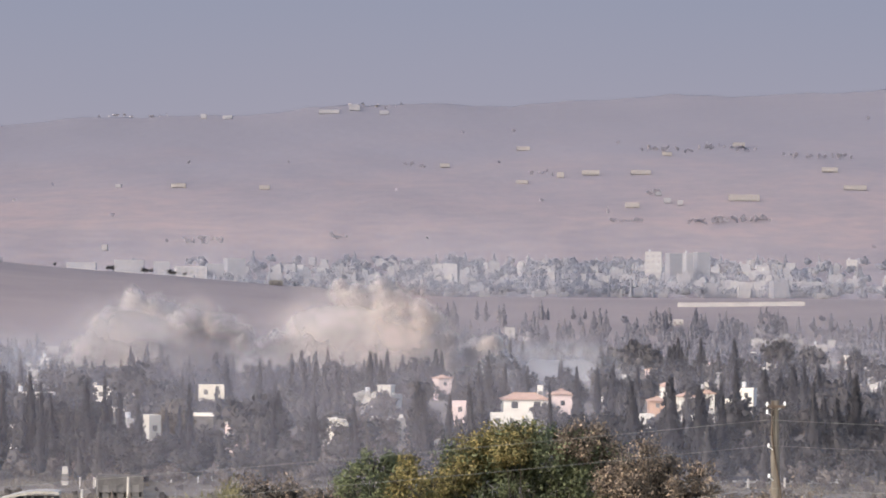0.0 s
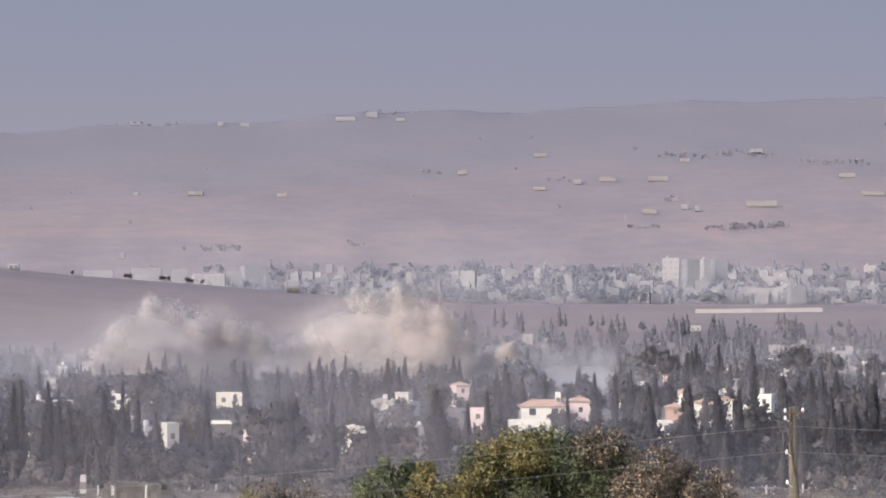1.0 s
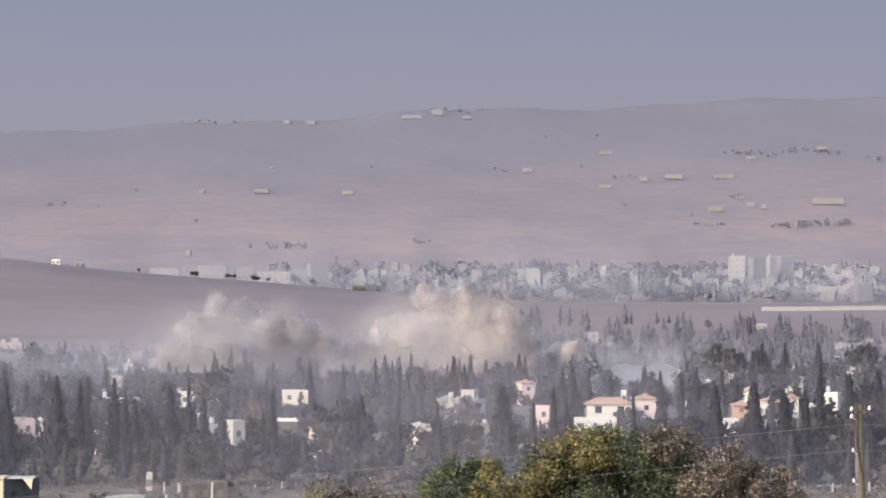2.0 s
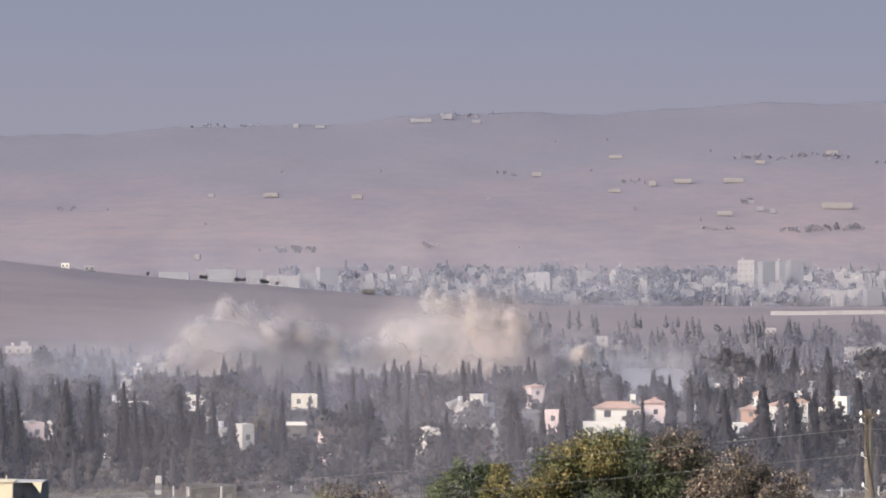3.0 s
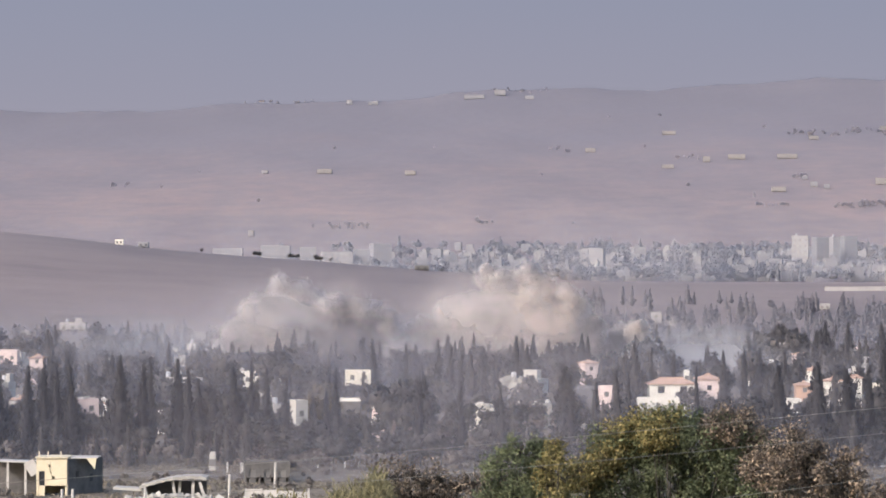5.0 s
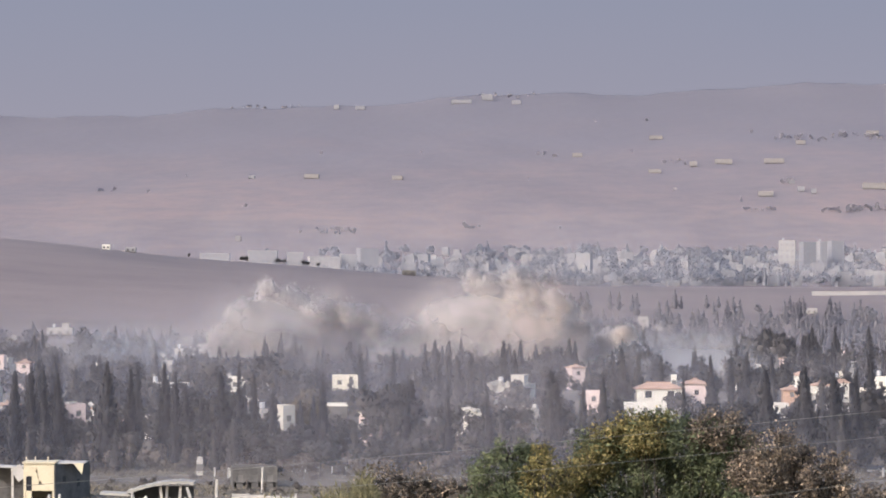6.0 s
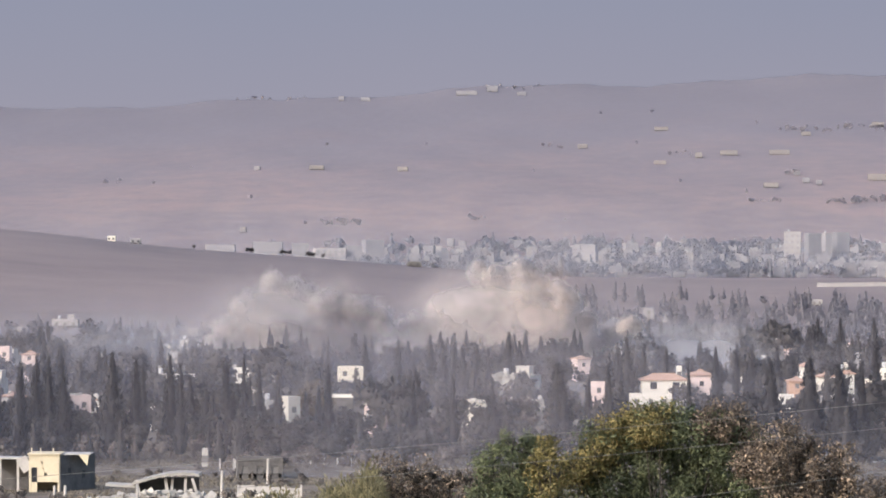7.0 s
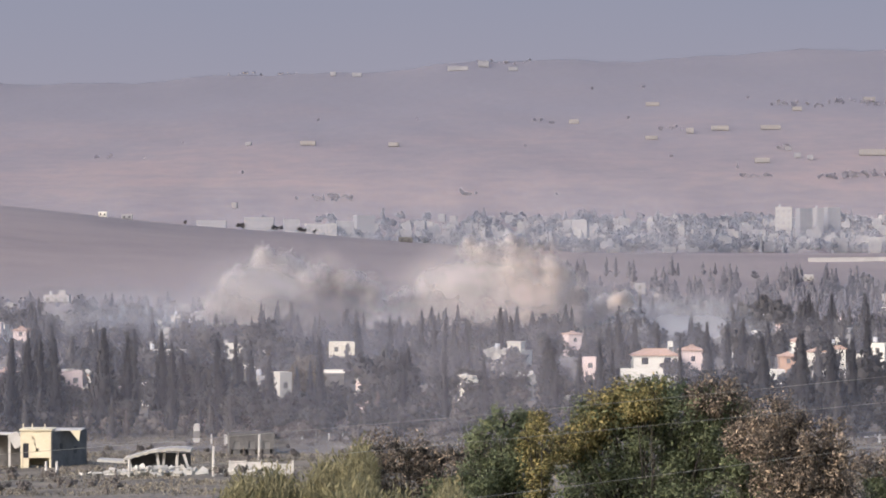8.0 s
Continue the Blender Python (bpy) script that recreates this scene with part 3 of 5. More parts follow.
# centre of the wood
house("narrow pink house with pitched gable among trees", 35.4, 39.2, -27.5, 1100, M_PINK, see=7, roof="hip", deep=5, turn=20)
house("low pink house between cypresses", 40.2, 44.2, -34.5, 900, M_PINK, see=5, deep=6)
house("grey-white house with damaged flat roof", 14.1, 25.2, -32.8, 850, M_GREY, see=6, deep=9, turn=-18, hut=True, tank=True, ruined=34)
house("low grey house below the damaged one", 18.6, 27, -39.6, 810, M_RUBBLE, see=3, deep=7, turn=10, ruined=18)
house("small white house with cream gable among trees", 6.5, 9.8, -39.6, 790, M_CREAM, see=5, deep=6, turn=25, ruined=14)
house("pale flat-roofed house half hidden by trees", -17.5, -12.9, -37.2, 790, M_CREAM, see=2, deep=6, turn=15)
house("small pink cottage with broken walls among trees", -21, -17, -41, 770, M_PINK, see=5, deep=6, turn=-12, ruined=12)
# Dark walls stand in for the shade below the white roof slab.
house("flat-roofed pavilion, white roof over walls painted shade-dark", -30.8, -24.9, -38.2, 800, M_DARKWALL, see=4, roof_material=M_WHITE, deep=6, win=(1.6, 1.5))
house("cream flat-roofed house in full sun", -29.0, -22.3, -30.4, 950, M_CREAM, see=4.5, bare=True, deep=8, turn=4)
house("tall pale boundary wall of a plot", -44.1, -40.5, -38.7, 760, M_GREY, see=7, deep=5, turn=28)
# west of the wood
house("long white flat-roofed house behind cypresses", -57.5, -46, -30.8, 1000, M_WHITE, see=0.5, deep=8, hut=True)
house("row of pale houses between cypresses", -80.6, -68.3, -32.6, 950, M_GREY, see=0.5, deep=8, tank=True)
house("broken pink house among cypresses", -104.6, -97, -38.4, 800, M_PINK, see=4, deep=6, turn=14, ruined=16)
house("white house corner seen between trees", -80, -78.4, -41.6, 790, M_WHITE, see=5, deep=4)
house("pinkish house with tiled roof by the drifting smoke", -115, -111, -26.5, 1100, M_PINK, see=4, roof="hip", deep=7)
house("pink-rendered house by the drifting smoke", -124, -118.4, -25, 1080, M_PINK, see=3, deep=7)
house("white house with roof hut at the field's edge", -106.8, -99.8, -17.3, 1665, M_TOWNPALE, see=6, deep=9, hut=True, tank=True)
house("low white shed at the field's edge", -117.8, -115, -19.4, 1600, M_TOWNPALE, see=2, deep=6)
house("white flat-roofed barn near the field", -71.2, -67, -20.2, 1590, M_TOWNPALE, see=4, deep=9)
house("small white house near the field", -66.3, -63.3, -18.2, 1630, M_TOWNPALE, see=2, deep=7)
house("cream cube house behind the smoke", 54.3, 57.1, -14, 1680, M_TOWNPALE, see=3, deep=8)
house("small white house behind the smoke", 59.5, 62, -15.5, 1640, M_TOWNPALE, see=2, deep=6)
house("small pale house at the field's edge", 100, 103, -11.8, 1870, M_TOWNPALE, see=3, deep=7)
rng = random.Random(41)
for k in range(115):
    d = rng.uniform(780, 1450)
    b = rng.uniform(-150, 165)
    w = rng.uniform(2.5, 6.5) / d * 1000
    if (-60 < b < 45 and d > 1150) or (46 < b < 80 and d < 1000):
        continue
    if any(l - 3 < b + w and r + 3 > b and abs(dd - d) < 40 for l, r, e, dd in KEEP):
        continue
    top = (rng.uniform(2.8, 5.6) - EYE) / d * 1000
    house(rng.choice(("whitewashed flat-roofed house among the trees", "pale cream house among the trees", "bare concrete house among the trees")), b, b + w, top, d,
          rng.choice((M_WHITE, M_GREY, M_CREAM, M_GREY, M_PINK)), see=rng.uniform(-2.0, 2.0), turn=rng.uniform(-35, 35), hut=rng.random() < 0.2, tank=rng.random() < 0.3, roof="hip" if rng.random() < 0.25 else "flat", ruined=rng.choice((0, 4, 8)))

# long pale wall at the foot of the far town
x0, y0, z0 = spot(116, 2060)
wroot = tagged(new("boundary_wall"), "long pale rendered wall beside the brown field", "wall")
wroot.location = (x0, y0, z0)
for k in range(9):
    bm = bmesh.new()
    xx = -26 + k * 8.0
    add_box(bm, xx, 0, float(ground(x0 + xx, y0)) - z0 + 0.9, 7.9, 0.4, 2.8)
    add_box(bm, xx, 0, float(ground(x0 + xx, y0)) - z0 + 2.38, 8.0, 0.6, 0.16)
    part("wall_bay", bm, M_TOWNPALE, wroot)

# ---- the far town ----
TOWN = "buildings of the far town"
town = []


def town_house(left, right, top, depth, material, label="haze-pale apartment block in the far town", low=None, **more):
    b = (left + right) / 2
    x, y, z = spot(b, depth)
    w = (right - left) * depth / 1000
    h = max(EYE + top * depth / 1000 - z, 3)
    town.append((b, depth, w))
    return building("town_building", label, (x, y, z), w, more.pop("deep", min(max(w, 8), 14)), h, material, floors=max(1, min(6, round(h / 3.1))), cols=max(1, min(7, round(w / 4))), win=(1.3, 1.4), category="building", group=TOWN, sills=False, glass=M_FARWINDOW, **more)


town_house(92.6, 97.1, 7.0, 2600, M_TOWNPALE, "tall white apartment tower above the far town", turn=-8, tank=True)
town_house(98.5, 102.4, 6.6, 2660, M_TOWNDIM, "grey-blue apartment tower with shade in its colour in the far town", turn=14)
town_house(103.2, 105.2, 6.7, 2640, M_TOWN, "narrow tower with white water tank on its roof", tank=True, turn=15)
town_house(106.2, 109.8, 6.9, 2680, M_TOWNDIM, "grey-blue apartment tower with shade in its colour in the far town", turn=14)
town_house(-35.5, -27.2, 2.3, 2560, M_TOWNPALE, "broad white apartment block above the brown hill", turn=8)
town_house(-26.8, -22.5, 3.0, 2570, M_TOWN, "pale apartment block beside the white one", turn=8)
town_house(-22.0, -17.0, 4.6, 2620, M_TOWNDIM, "grey-blue apartment block with shade in its colour", turn=14)
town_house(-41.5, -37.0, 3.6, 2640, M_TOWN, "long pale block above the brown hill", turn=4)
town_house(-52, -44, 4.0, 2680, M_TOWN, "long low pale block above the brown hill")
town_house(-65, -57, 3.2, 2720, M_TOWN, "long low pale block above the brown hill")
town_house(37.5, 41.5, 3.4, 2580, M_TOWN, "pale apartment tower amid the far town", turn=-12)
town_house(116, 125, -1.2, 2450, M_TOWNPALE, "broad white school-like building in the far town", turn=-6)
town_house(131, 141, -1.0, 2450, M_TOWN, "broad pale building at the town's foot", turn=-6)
rng = random.Random(17)
for k in range(460):
    d = rng.uniform(2400, 2960) if rng.random() < 0.8 else rng.uniform(2400, 2600)
    b = rng.triangular(-48, 175, 70)
    if b < -10 and rng.random() < 0.5:
        continue
    w = rng.uniform(4.5, 10)
    if any(abs(b - q[0]) * d / 1000 < (w + q[2]) * 0.5 and abs(d - q[1]) < 17 for q in town):
        continue
    gx_, gy_, gz_ = spot(b, d)
    hh = rng.choice((3.2, 3.2, 4.5, 6.3, 6.3, 7.0, 9.3, 11))
    if d > 2800:
        hh = min(hh, 6.3)
    half = w / d * 500
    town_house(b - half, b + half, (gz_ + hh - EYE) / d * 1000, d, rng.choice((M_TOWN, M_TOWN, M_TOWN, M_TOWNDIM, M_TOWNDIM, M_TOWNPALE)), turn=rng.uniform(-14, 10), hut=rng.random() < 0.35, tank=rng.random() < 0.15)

# ---- scattered buildings on the pale slopes ----
HILL = "scattered buildings on the slopes"
for b, e, w, h, lab in ((37.6, 30.4, 14, 6.5, "white farmhouse"), (119.5, 22.1, 40, 9, "long cream hall"), (-34.8, 24.5, 20, 6, "white farm building"), (88.9, 19.9, 19, 7, "cream farmhouse"),
                        (77.4, 28.7, 24, 7, "long white building"), (91.2, 28.9, 28, 7, "long pale building"), (69.2, 28.1, 10, 8, "white cube house"), (58.7, 26.0, 17, 5, "low pale house"),
                        (59.0, 35.2, 20, 6, "pale farm building"), (98.4, 34.0, 14, 6, "pale farmhouse"), (118.0, 36.6, 18, 8, "pale hillside house"), (-11.4, 24.1, 14, 6, "low pale house"),
                        (98.5, 21.2, 9, 7, "small white house"), (102, 20.6, 7, 7, "small white house"), (96, 23, 8, 5, "small pale house"), (-51, 24.2, 8, 5, "small dull house"),
                        (6.0, 45.0, 34, 8, "long ridge building"), (13.0, 46.4, 18, 11, "ridge house"), (-21.5, 43.2, 16, 7, "ridge house"), (21.0, 44.8, 15, 7, "ridge house"), (-28, 43.5, 9, 8, "ridge house"),
                        (-54.7, 7.4, 6, 7, "little white pump house"), (143, 30, 22, 7, "pale farm building"), (150, 25, 30, 7, "long pale building")):
    d = sight(b, e - h * 0.11)
    x, y, z = spot(b, d)
    building("hill_house", lab + " standing alone on the dry hillside", (x, y, z), w * 0.75, 7, h * 0.62, M_TOWNDIM if "ridge" in lab or "dull" in lab or "small" in lab else M_HILLHOUSE, floors=max(1, round(h / 3.2)), cols=max(1, round(w / 5)), category="house", group=HILL, sills=False, glass=M_FARWINDOW, turn=-4, sink=2.0)


# ---- trees ----
def tuft_arrays(rng, points, outward, length, width):
    """Small leaf sprays: one bent quad of two triangles at each point."""
    n = len(points)
    d = outward / np.maximum(np.linalg.norm(outward, axis=1, keepdims=True), 1e-6)
    side = np.cross(d, rng.normal(size=(n, 3)))
    side /= np.maximum(np.linalg.norm(side, axis=1, keepdims=True), 1e-6)
    up = np.cross(side, d)
    ln = length * rng.uniform(0.6, 1.4, (n, 1))
    wd = width * rng.uniform(0.6, 1.4, (n, 1))
    a, b = points, points + d * ln * 0.5 + side * wd * 0.5 + up * wd * 0.15
    c, e = points + d * ln, points + d * ln * 0.5 - side * wd * 0.5 + up * wd * 0.15
    v = np.stack([a, b, c, e], 1).reshape(-1, 3)
    i = np.arange(n)[:, None] * 4
    f = np.concatenate([i + np.array([[0, 1, 2]]), i + np.array([[0, 2, 3]])], 1).reshape(-1, 3)
    return v, f


def soft_normals(rng, lean, v, f, rough):
    """Four normals a spray, leaning outwards with a little disorder; the sprays' fronts turned to suit."""
    lean = lean / np.maximum(np.linalg.norm(lean, axis=1, keepdims=True), 1e-6) + rng.normal(scale=rough, size=lean.shape)
    n = np.repeat(lean / np.maximum(np.linalg.norm(lean, axis=1, keepdims=True), 1e-6), 4, 0)
    return v, facing(v, f, n), n


def cypress_arrays(seed, height, radius, count, ragged=0.25, big=1.0):
    """A spire of upright sprays, with a few bare gaps and a leaning, split tip."""
    rng = np.random.default_rng(seed)
    t = rng.beta(1.0, 1.12, count)
    prof = np.where(t < 0.14, 0.5 + 3.6 * t, 1.0) * (1.12 * np.power(np.clip(1 - t, 0, 1), 1.05) + 0.03)
    a = rng.uniform(0, 2 * math.pi, count)
    lobes = 1 + ragged * np.sin(a * 3 + t * 14 + seed) + ragged * 0.7 * np.sin(a * 5 - t * 31)
    r = radius * prof * lobes * rng.uniform(0.62, 1.14, count)
    lean_x = 0.04 * height * math.sin(seed * 2.1)
    p = np.stack([r * np.cos(a) + lean_x * t * t, r * np.sin(a), height * (0.06 + 0.92 * t)], 1)
    out = np.stack([np.cos(a) * 0.3, np.sin(a) * 0.3, np.full(count, 1.25)], 1) + rng.normal(scale=0.2, size=(count, 3))
    v, f = tuft_arrays(rng, p, out, height * big * (0.074 - 0.03 * t[:, None]), radius * big * (0.34 - 0.23 * t[:, None]))
    v, f, n = soft_normals(rng, np.stack([np.cos(a), np.sin(a), np.full(count, 0.2)], 1), v, f, 0.3)
    # the dense inside of the spire, lobed like the sprays over it
    tt, aa = np.meshgrid(np.linspace(0.02, 0.97, 13), np.arange(10) * 2 * math.pi / 10, indexing="ij")
    pr = np.where(tt < 0.14, 0.5 + 3.6 * tt, 1.0) * (1.12 * np.power(1 - tt, 1.05) + 0.01)
    rr = 0.72 * radius * pr * (1 + ragged * np.sin(aa * 3 + tt * 14 + seed) + ragged * 0.7 * np.sin(aa * 5 - tt * 31))
    cv = np.stack([rr * np.cos(aa) + lean_x * tt * tt, rr * np.sin(aa), height * (0.06 + 0.92 * tt)], -1).reshape(-1, 3)
    cn = np.stack([np.cos(aa), np.sin(aa), np.full(aa.shape, 0.2)], -1).reshape(-1, 3)
    i, j = np.meshgrid(np.arange(12), np.arange(10), indexing="ij")
    q = np.stack([i * 10 + j, i * 10 + (j + 1) % 10, (i + 1) * 10 + (j + 1) % 10, (i + 1) * 10 + j], -1).reshape(-1, 4)
    cf = np.concatenate([q[:, [0, 1, 2]], q[:, [0, 2, 3]]])
    return np.concatenate([v, cv]), np.concatenate([f, cf + len(v)]), np.concatenate([n, cn / np.linalg.norm(cn, axis=1, keepdims=True)])


def ball_arrays(steps):
    bm = bmesh.new()
    bmesh.ops.create_icosphere(bm, subdivisions=steps, radius=1)
    bm.verts.index_update()
    v, f = np.array([tuple(q.co) for q in bm.verts]), np.array([[q.index for q in g.verts] for g in bm.faces])
    bm.free()
    return v, f


CLUMP = {1: ball_arrays(1), 2: ball_arrays(2)}


def broad_arrays(seed, height, radius, count, lobes=11, big=1.0, steps=2):
    """An uneven crown of clumps."""
    rng = np.random.default_rng(seed)
    cs = rng.normal(size=(lobes, 3)) * np.array([0.42, 0.42, 0.26]) * radius
    cs[:, 2] += height * 0.62
    rs = radius * rng.uniform(0.28, 0.52, lobes)
    k = rng.integers(0, lobes, count)
    d = rng.normal(size=(count, 3))
    d /= np.linalg.norm(d, axis=1, keepdims=True)
    d[:, 2] = np.where(d[:, 2] < -0.5, -d[:, 2], d[:, 2])
    p = cs[k] + d * rs[k][:, None] * rng.uniform(0.7, 1.05, (count, 1)) * np.array([1, 1, 1.15])
    v, f = tuft_arrays(rng, p, d + rng.normal(scale=0.5, size=(count, 3)) + np.array([0, 0, 0.3]), radius * 0.19 * big, radius * 0.15 * big)
    v, f, n = soft_normals(rng, d + 0.8 * (p - np.array([0, 0, height * 0.5])) / radius, v, f, 0.35)
    # the shaded inside of every clump, dented and smaller than its leaves
    vs, fs, ns, at_ = [v], [f], [n], len(v)
    bv_, bf_ = CLUMP[steps]
    for c, r in zip(cs, rs):
        cv = c + bv_ * r * rng.uniform(0.55, 0.75, (len(bv_), 1)) * np.array([1, 1, 1.15])
        cn = bv_ + 0.8 * (cv - np.array([0, 0, height * 0.5])) / radius
        vs.append(cv), fs.append(bf_ + at_), ns.append(cn / np.linalg.norm(cn, axis=1, keepdims=True))
        at_ += len(cv)
    return np.concatenate(vs), np.concatenate(fs), np.concatenate(ns)


def tree_thing(name, label, arrays, foliage, trunk_r, trunk_h, limbs, seed, group):
    rng = random.Random(seed)
    root = tagged(new(name), label, "tree", group)
    bm = bmesh.new()
    add_rod(bm, (0, 0, -0.4), (0, 0, trunk_h), trunk_r, trunk_r * 0.45, 7)
    for k in range(limbs):
        a, z = rng.uniform(0, 6.283), trunk_h * rng.uniform(0.45, 0.95)
        l = trunk_h * rng.uniform(0.3, 0.6)
        add_rod(bm, (0, 0, z), (math.cos(a) * l * 0.7, math.sin(a) * l * 0.7, z + l * 0.7), trunk_r * 0.4, trunk_r * 0.12, 5)
    part("trunk", bm, M_BARK, root)
    hang(new("crown", mesh_of("crown", arrays[0], arrays[1], foliage, False, arrays[2])), root)
    return root


WOOD = "cypresses of the wood"
SPIRES = [("slender dark cypress in the wood", 1.15, 800), ("dense dark cypress in the wood", 1.55, 900), ("broad-based dark cypress in the wood", 2.1, 1000), ("ragged tall cypress in the wood", 1.35, 750)]
spire_first = {}
STANDING = []


def cypress(bearing, depth, height, kind, turn=0.0, wide=1.0):
    place = spot(bearing, depth)
    m = pose(*place, 0, 0, turn) @ Matrix.Diagonal((wide * height / 14, wide * height / 14, height / 14, 1))
    STANDING.append((bearing, depth))
    if kind not in spire_first:
        lab, rad, n = SPIRES[kind]
        spire_first[kind] = tree_thing("cypress_tree", lab, cypress_arrays(kind + 3, 14, rad, n, 0.2 + 0.06 * kind), M_CYPRESS, 0.2, 9, 0, kind, WOOD)
        spire_first[kind].matrix_basis = m
        return
    root = spire_first[kind]
    keep = root.matrix_basis.copy()
    root.matrix_basis = Matrix.Identity(4)
    copy_thing(root, m)
    root.matrix_basis = keep


def spire(bearing, top, height, kind, wide=1.0):
    """A cypress on the plain by the bearing and elevation of its tip, and its height."""
    height = height + (4.0 if top < -25.5 else 2.0)
    depth = max((EYE - height) * 1000 / -top, 665)
    cypress(bearing, depth, EYE + top * depth / 1000, kind, bearing * 37 % 360, wide * 0.8)


WEST_SPIRES = (
    (-116, -28.9, 14, 1, 1.1), (-111, -26.3, 15, 0, 1.1), (-107.6, -27, 14, 0, 1), (-103.5, -28.4, 14, 1, 1), (-90.6, -26, 16, 2, 1.1), (-83.9, -27, 15, 0, 1.1),
    (-82, -27, 14, 0, 1), (-74.2, -26.7, 15, 1, 1.1), (-71.7, -28.9, 14, 0, 1), (-58.9, -29.2, 14, 2, 1), (-54.4, -26.7, 13, 3, 0.8), (-50.5, -29.5, 13, 1, 0.9),
    (-45.3, -33.5, 13, 2, 0.9), (-31.5, -21.8, 13, 2, 1), (-24.9, -20.7, 14, 2, 1.7), (-21.5, -21.2, 13, 2, 1.3),
)
MIDDLE_SPIRES = (
    (-12.4, -22.2, 13, 3, 1), (-3.9, -24.1, 12, 2, 1.2), (-0.2, -22.6, 14, 3, 1.2), (2.5, -23.8, 13, 1, 1), (17.6, -20.1, 16, 3, 1.4), (17.0, -25.1, 11, 2, 2.0),
    (2.5, -32.3, 14, 0, 1), (-9.1, -33, 14, 1, 1), (13.6, -33.8, 13, 1, 1), (-31.5, -29.3, 14, 0, 1), (45, -28.9, 13, 1, 1), (38.8, -32, 12, 1, 0.9),
    (50, -21.8, 15, 2, 1.2), (47, -23, 13, 1, 1), (54, -23.5, 13, 2, 1.1), (66.6, -28.1, 12, 0, 0.7),
)
EAST_SPIRES = (
    (74.2, -24.2, 14, 1, 1), (60.4, -24.2, 12, 1, 1), (79.6, -22.7, 13, 0, 1), (83.5, -23.5, 13, 2, 1.1), (89.2, -28.1, 13, 2, 1.2), (99.5, -26.9, 15, 2, 1.3),
    (108, -28.9, 14, 2, 1.2), (113.7, -28.1, 14, 0, 1.1), (117.6, -22.7, 15, 3, 1.2), (126.1, -24.9, 15, 2, 1.4), (107.6, -16.2, 13, 1, 1.2), (117.3, -16.2, 14, 2, 1.2),
    (139, -28.3, 14, 1, 1), (150, -26, 14, 2, 1.1), (-124, -27, 15, 2, 1), (-132, -26, 15, 1, 1),
)
for b, top, h, k, wide in WEST_SPIRES + MIDDLE_SPIRES + EAST_SPIRES:
    spire(b, top, h, k, wide)

rng = random.Random(77)


def is_clear(b, d, top_z, half):
    """True where a tree of that height hides no house that stands free in the view."""
    e = (top_z - EYE) / d * 1000
    for l, r, low, dd in KEEP:
        if l - half * 0.6 < b < r + half * 0.6 and (abs(d - dd) < 12 or (d < dd and e > low + 1.5)):
            return False
    return True


for k in range(26):
    b, top, h = -58 + k * 5.1 + rng.uniform(-1.5, 1.5), -rng.uniform(22.5, 27), rng.uniform(11, 14)
    kind, wide = rng.choice((0, 3, 0, 1)), rng.uniform(0.7, 1.0)
    if is_clear(b, (EYE - h - 3) * 1000 / -top, h + 3, 2.5):
        spire(b, top, h, kind, wide)
planted = len(STANDING)
tries = 0
while planted < 299 and tries < 4000:
    tries += 1
    d = 690 + 800 * rng.random() ** 1.15
    b = rng.uniform(-150, 160)
    h = rng.uniform(10, 17) if d < 950 else rng.uniform(10, 14.5)
    if not is_clear(b, d, h, 2.0 / d * 1000) or any(abs(b - q[0]) * d / 1000 < 1.8 and abs(d - q[1]) < 5 for q in STANDING):
        continue
    cypress(b, d, h, rng.randrange(4), rng.uniform(0, 360), rng.uniform(0.85, 1.25))
    planted += 1

# rounder trees between the cypresses
BROADS = "round trees of the wood"
broad_first = {}
BKIND = [("grey-green round tree in the wood", M_BROAD, 4.0, 800), ("tall grey-green poplar-like tree in the wood", M_BROAD, 2.7, 800), ("yellowing dry tree in the wood", M_DRY, 3.4, 750), ("dark grey-green pine in the wood", M_CYPRESS, 3.6, 800)]


def broad_tree(b, d, h, kind, turn, wide=1.0):
    m = pose(*spot(b, d), 0, 0, turn) @ Matrix.Diagonal((wide * h / 9, wide * h / 9, h / 9, 1))
    STANDING.append((b, d))
    if kind not in broad_first:
        lab, fo, rad, n = BKIND[kind]
        broad_first[kind] = tree_thing("broadleaf_tree", lab, broad_arrays(kind + 20, 9, rad, n), fo, 0.22, 5, 5, kind, BROADS)
        broad_first[kind].matrix_basis = m
        return
    root = broad_first[kind]
    keep = root.matrix_basis.copy()
    root.matrix_basis = Matrix.Identity(4)
    copy_thing(root, m)
    root.matrix_basis = keep


broad_tree(9.1, 1020, 13, 0, 30, 0.9)
for k in range(5):  # hedge trees before the cream house
    broad_tree(-29.5 + 1.9 * k, 934 + 3 * (k % 2), 4.6 + 0.5 * (k % 3), (0, 3, 0, 1, 3)[k], 70 * k, 1.5)
broad_tree(-37, 770, 9, 2, 10, 1.2)
broad_tree(-35, 820, 10, 2, 70, 1.0)
broad_tree(-43, 1000, 9, 2, 70, 1.0)
broad_tree(-96, 1380, 12, 3, 30, 1.0)
planted, tries = 0, 0
while planted < 294 and tries < 6000:
    tries += 1
    d = 665 + 860 * rng.random() ** 1.1
    b = rng.uniform(-150, 165)
    kind = rng.choice((0, 0, 0, 1, 1, 3, 3)) if rng.random() < 0.95 else 2
    h = rng.uniform(6, 10.5)
    if not is_clear(b, d, h, 3.0 / d * 1000):
        continue
    broad_tree(b, d, h, kind, rng.uniform(0, 360), rng.uniform(0.85, 1.3))
    planted += 1


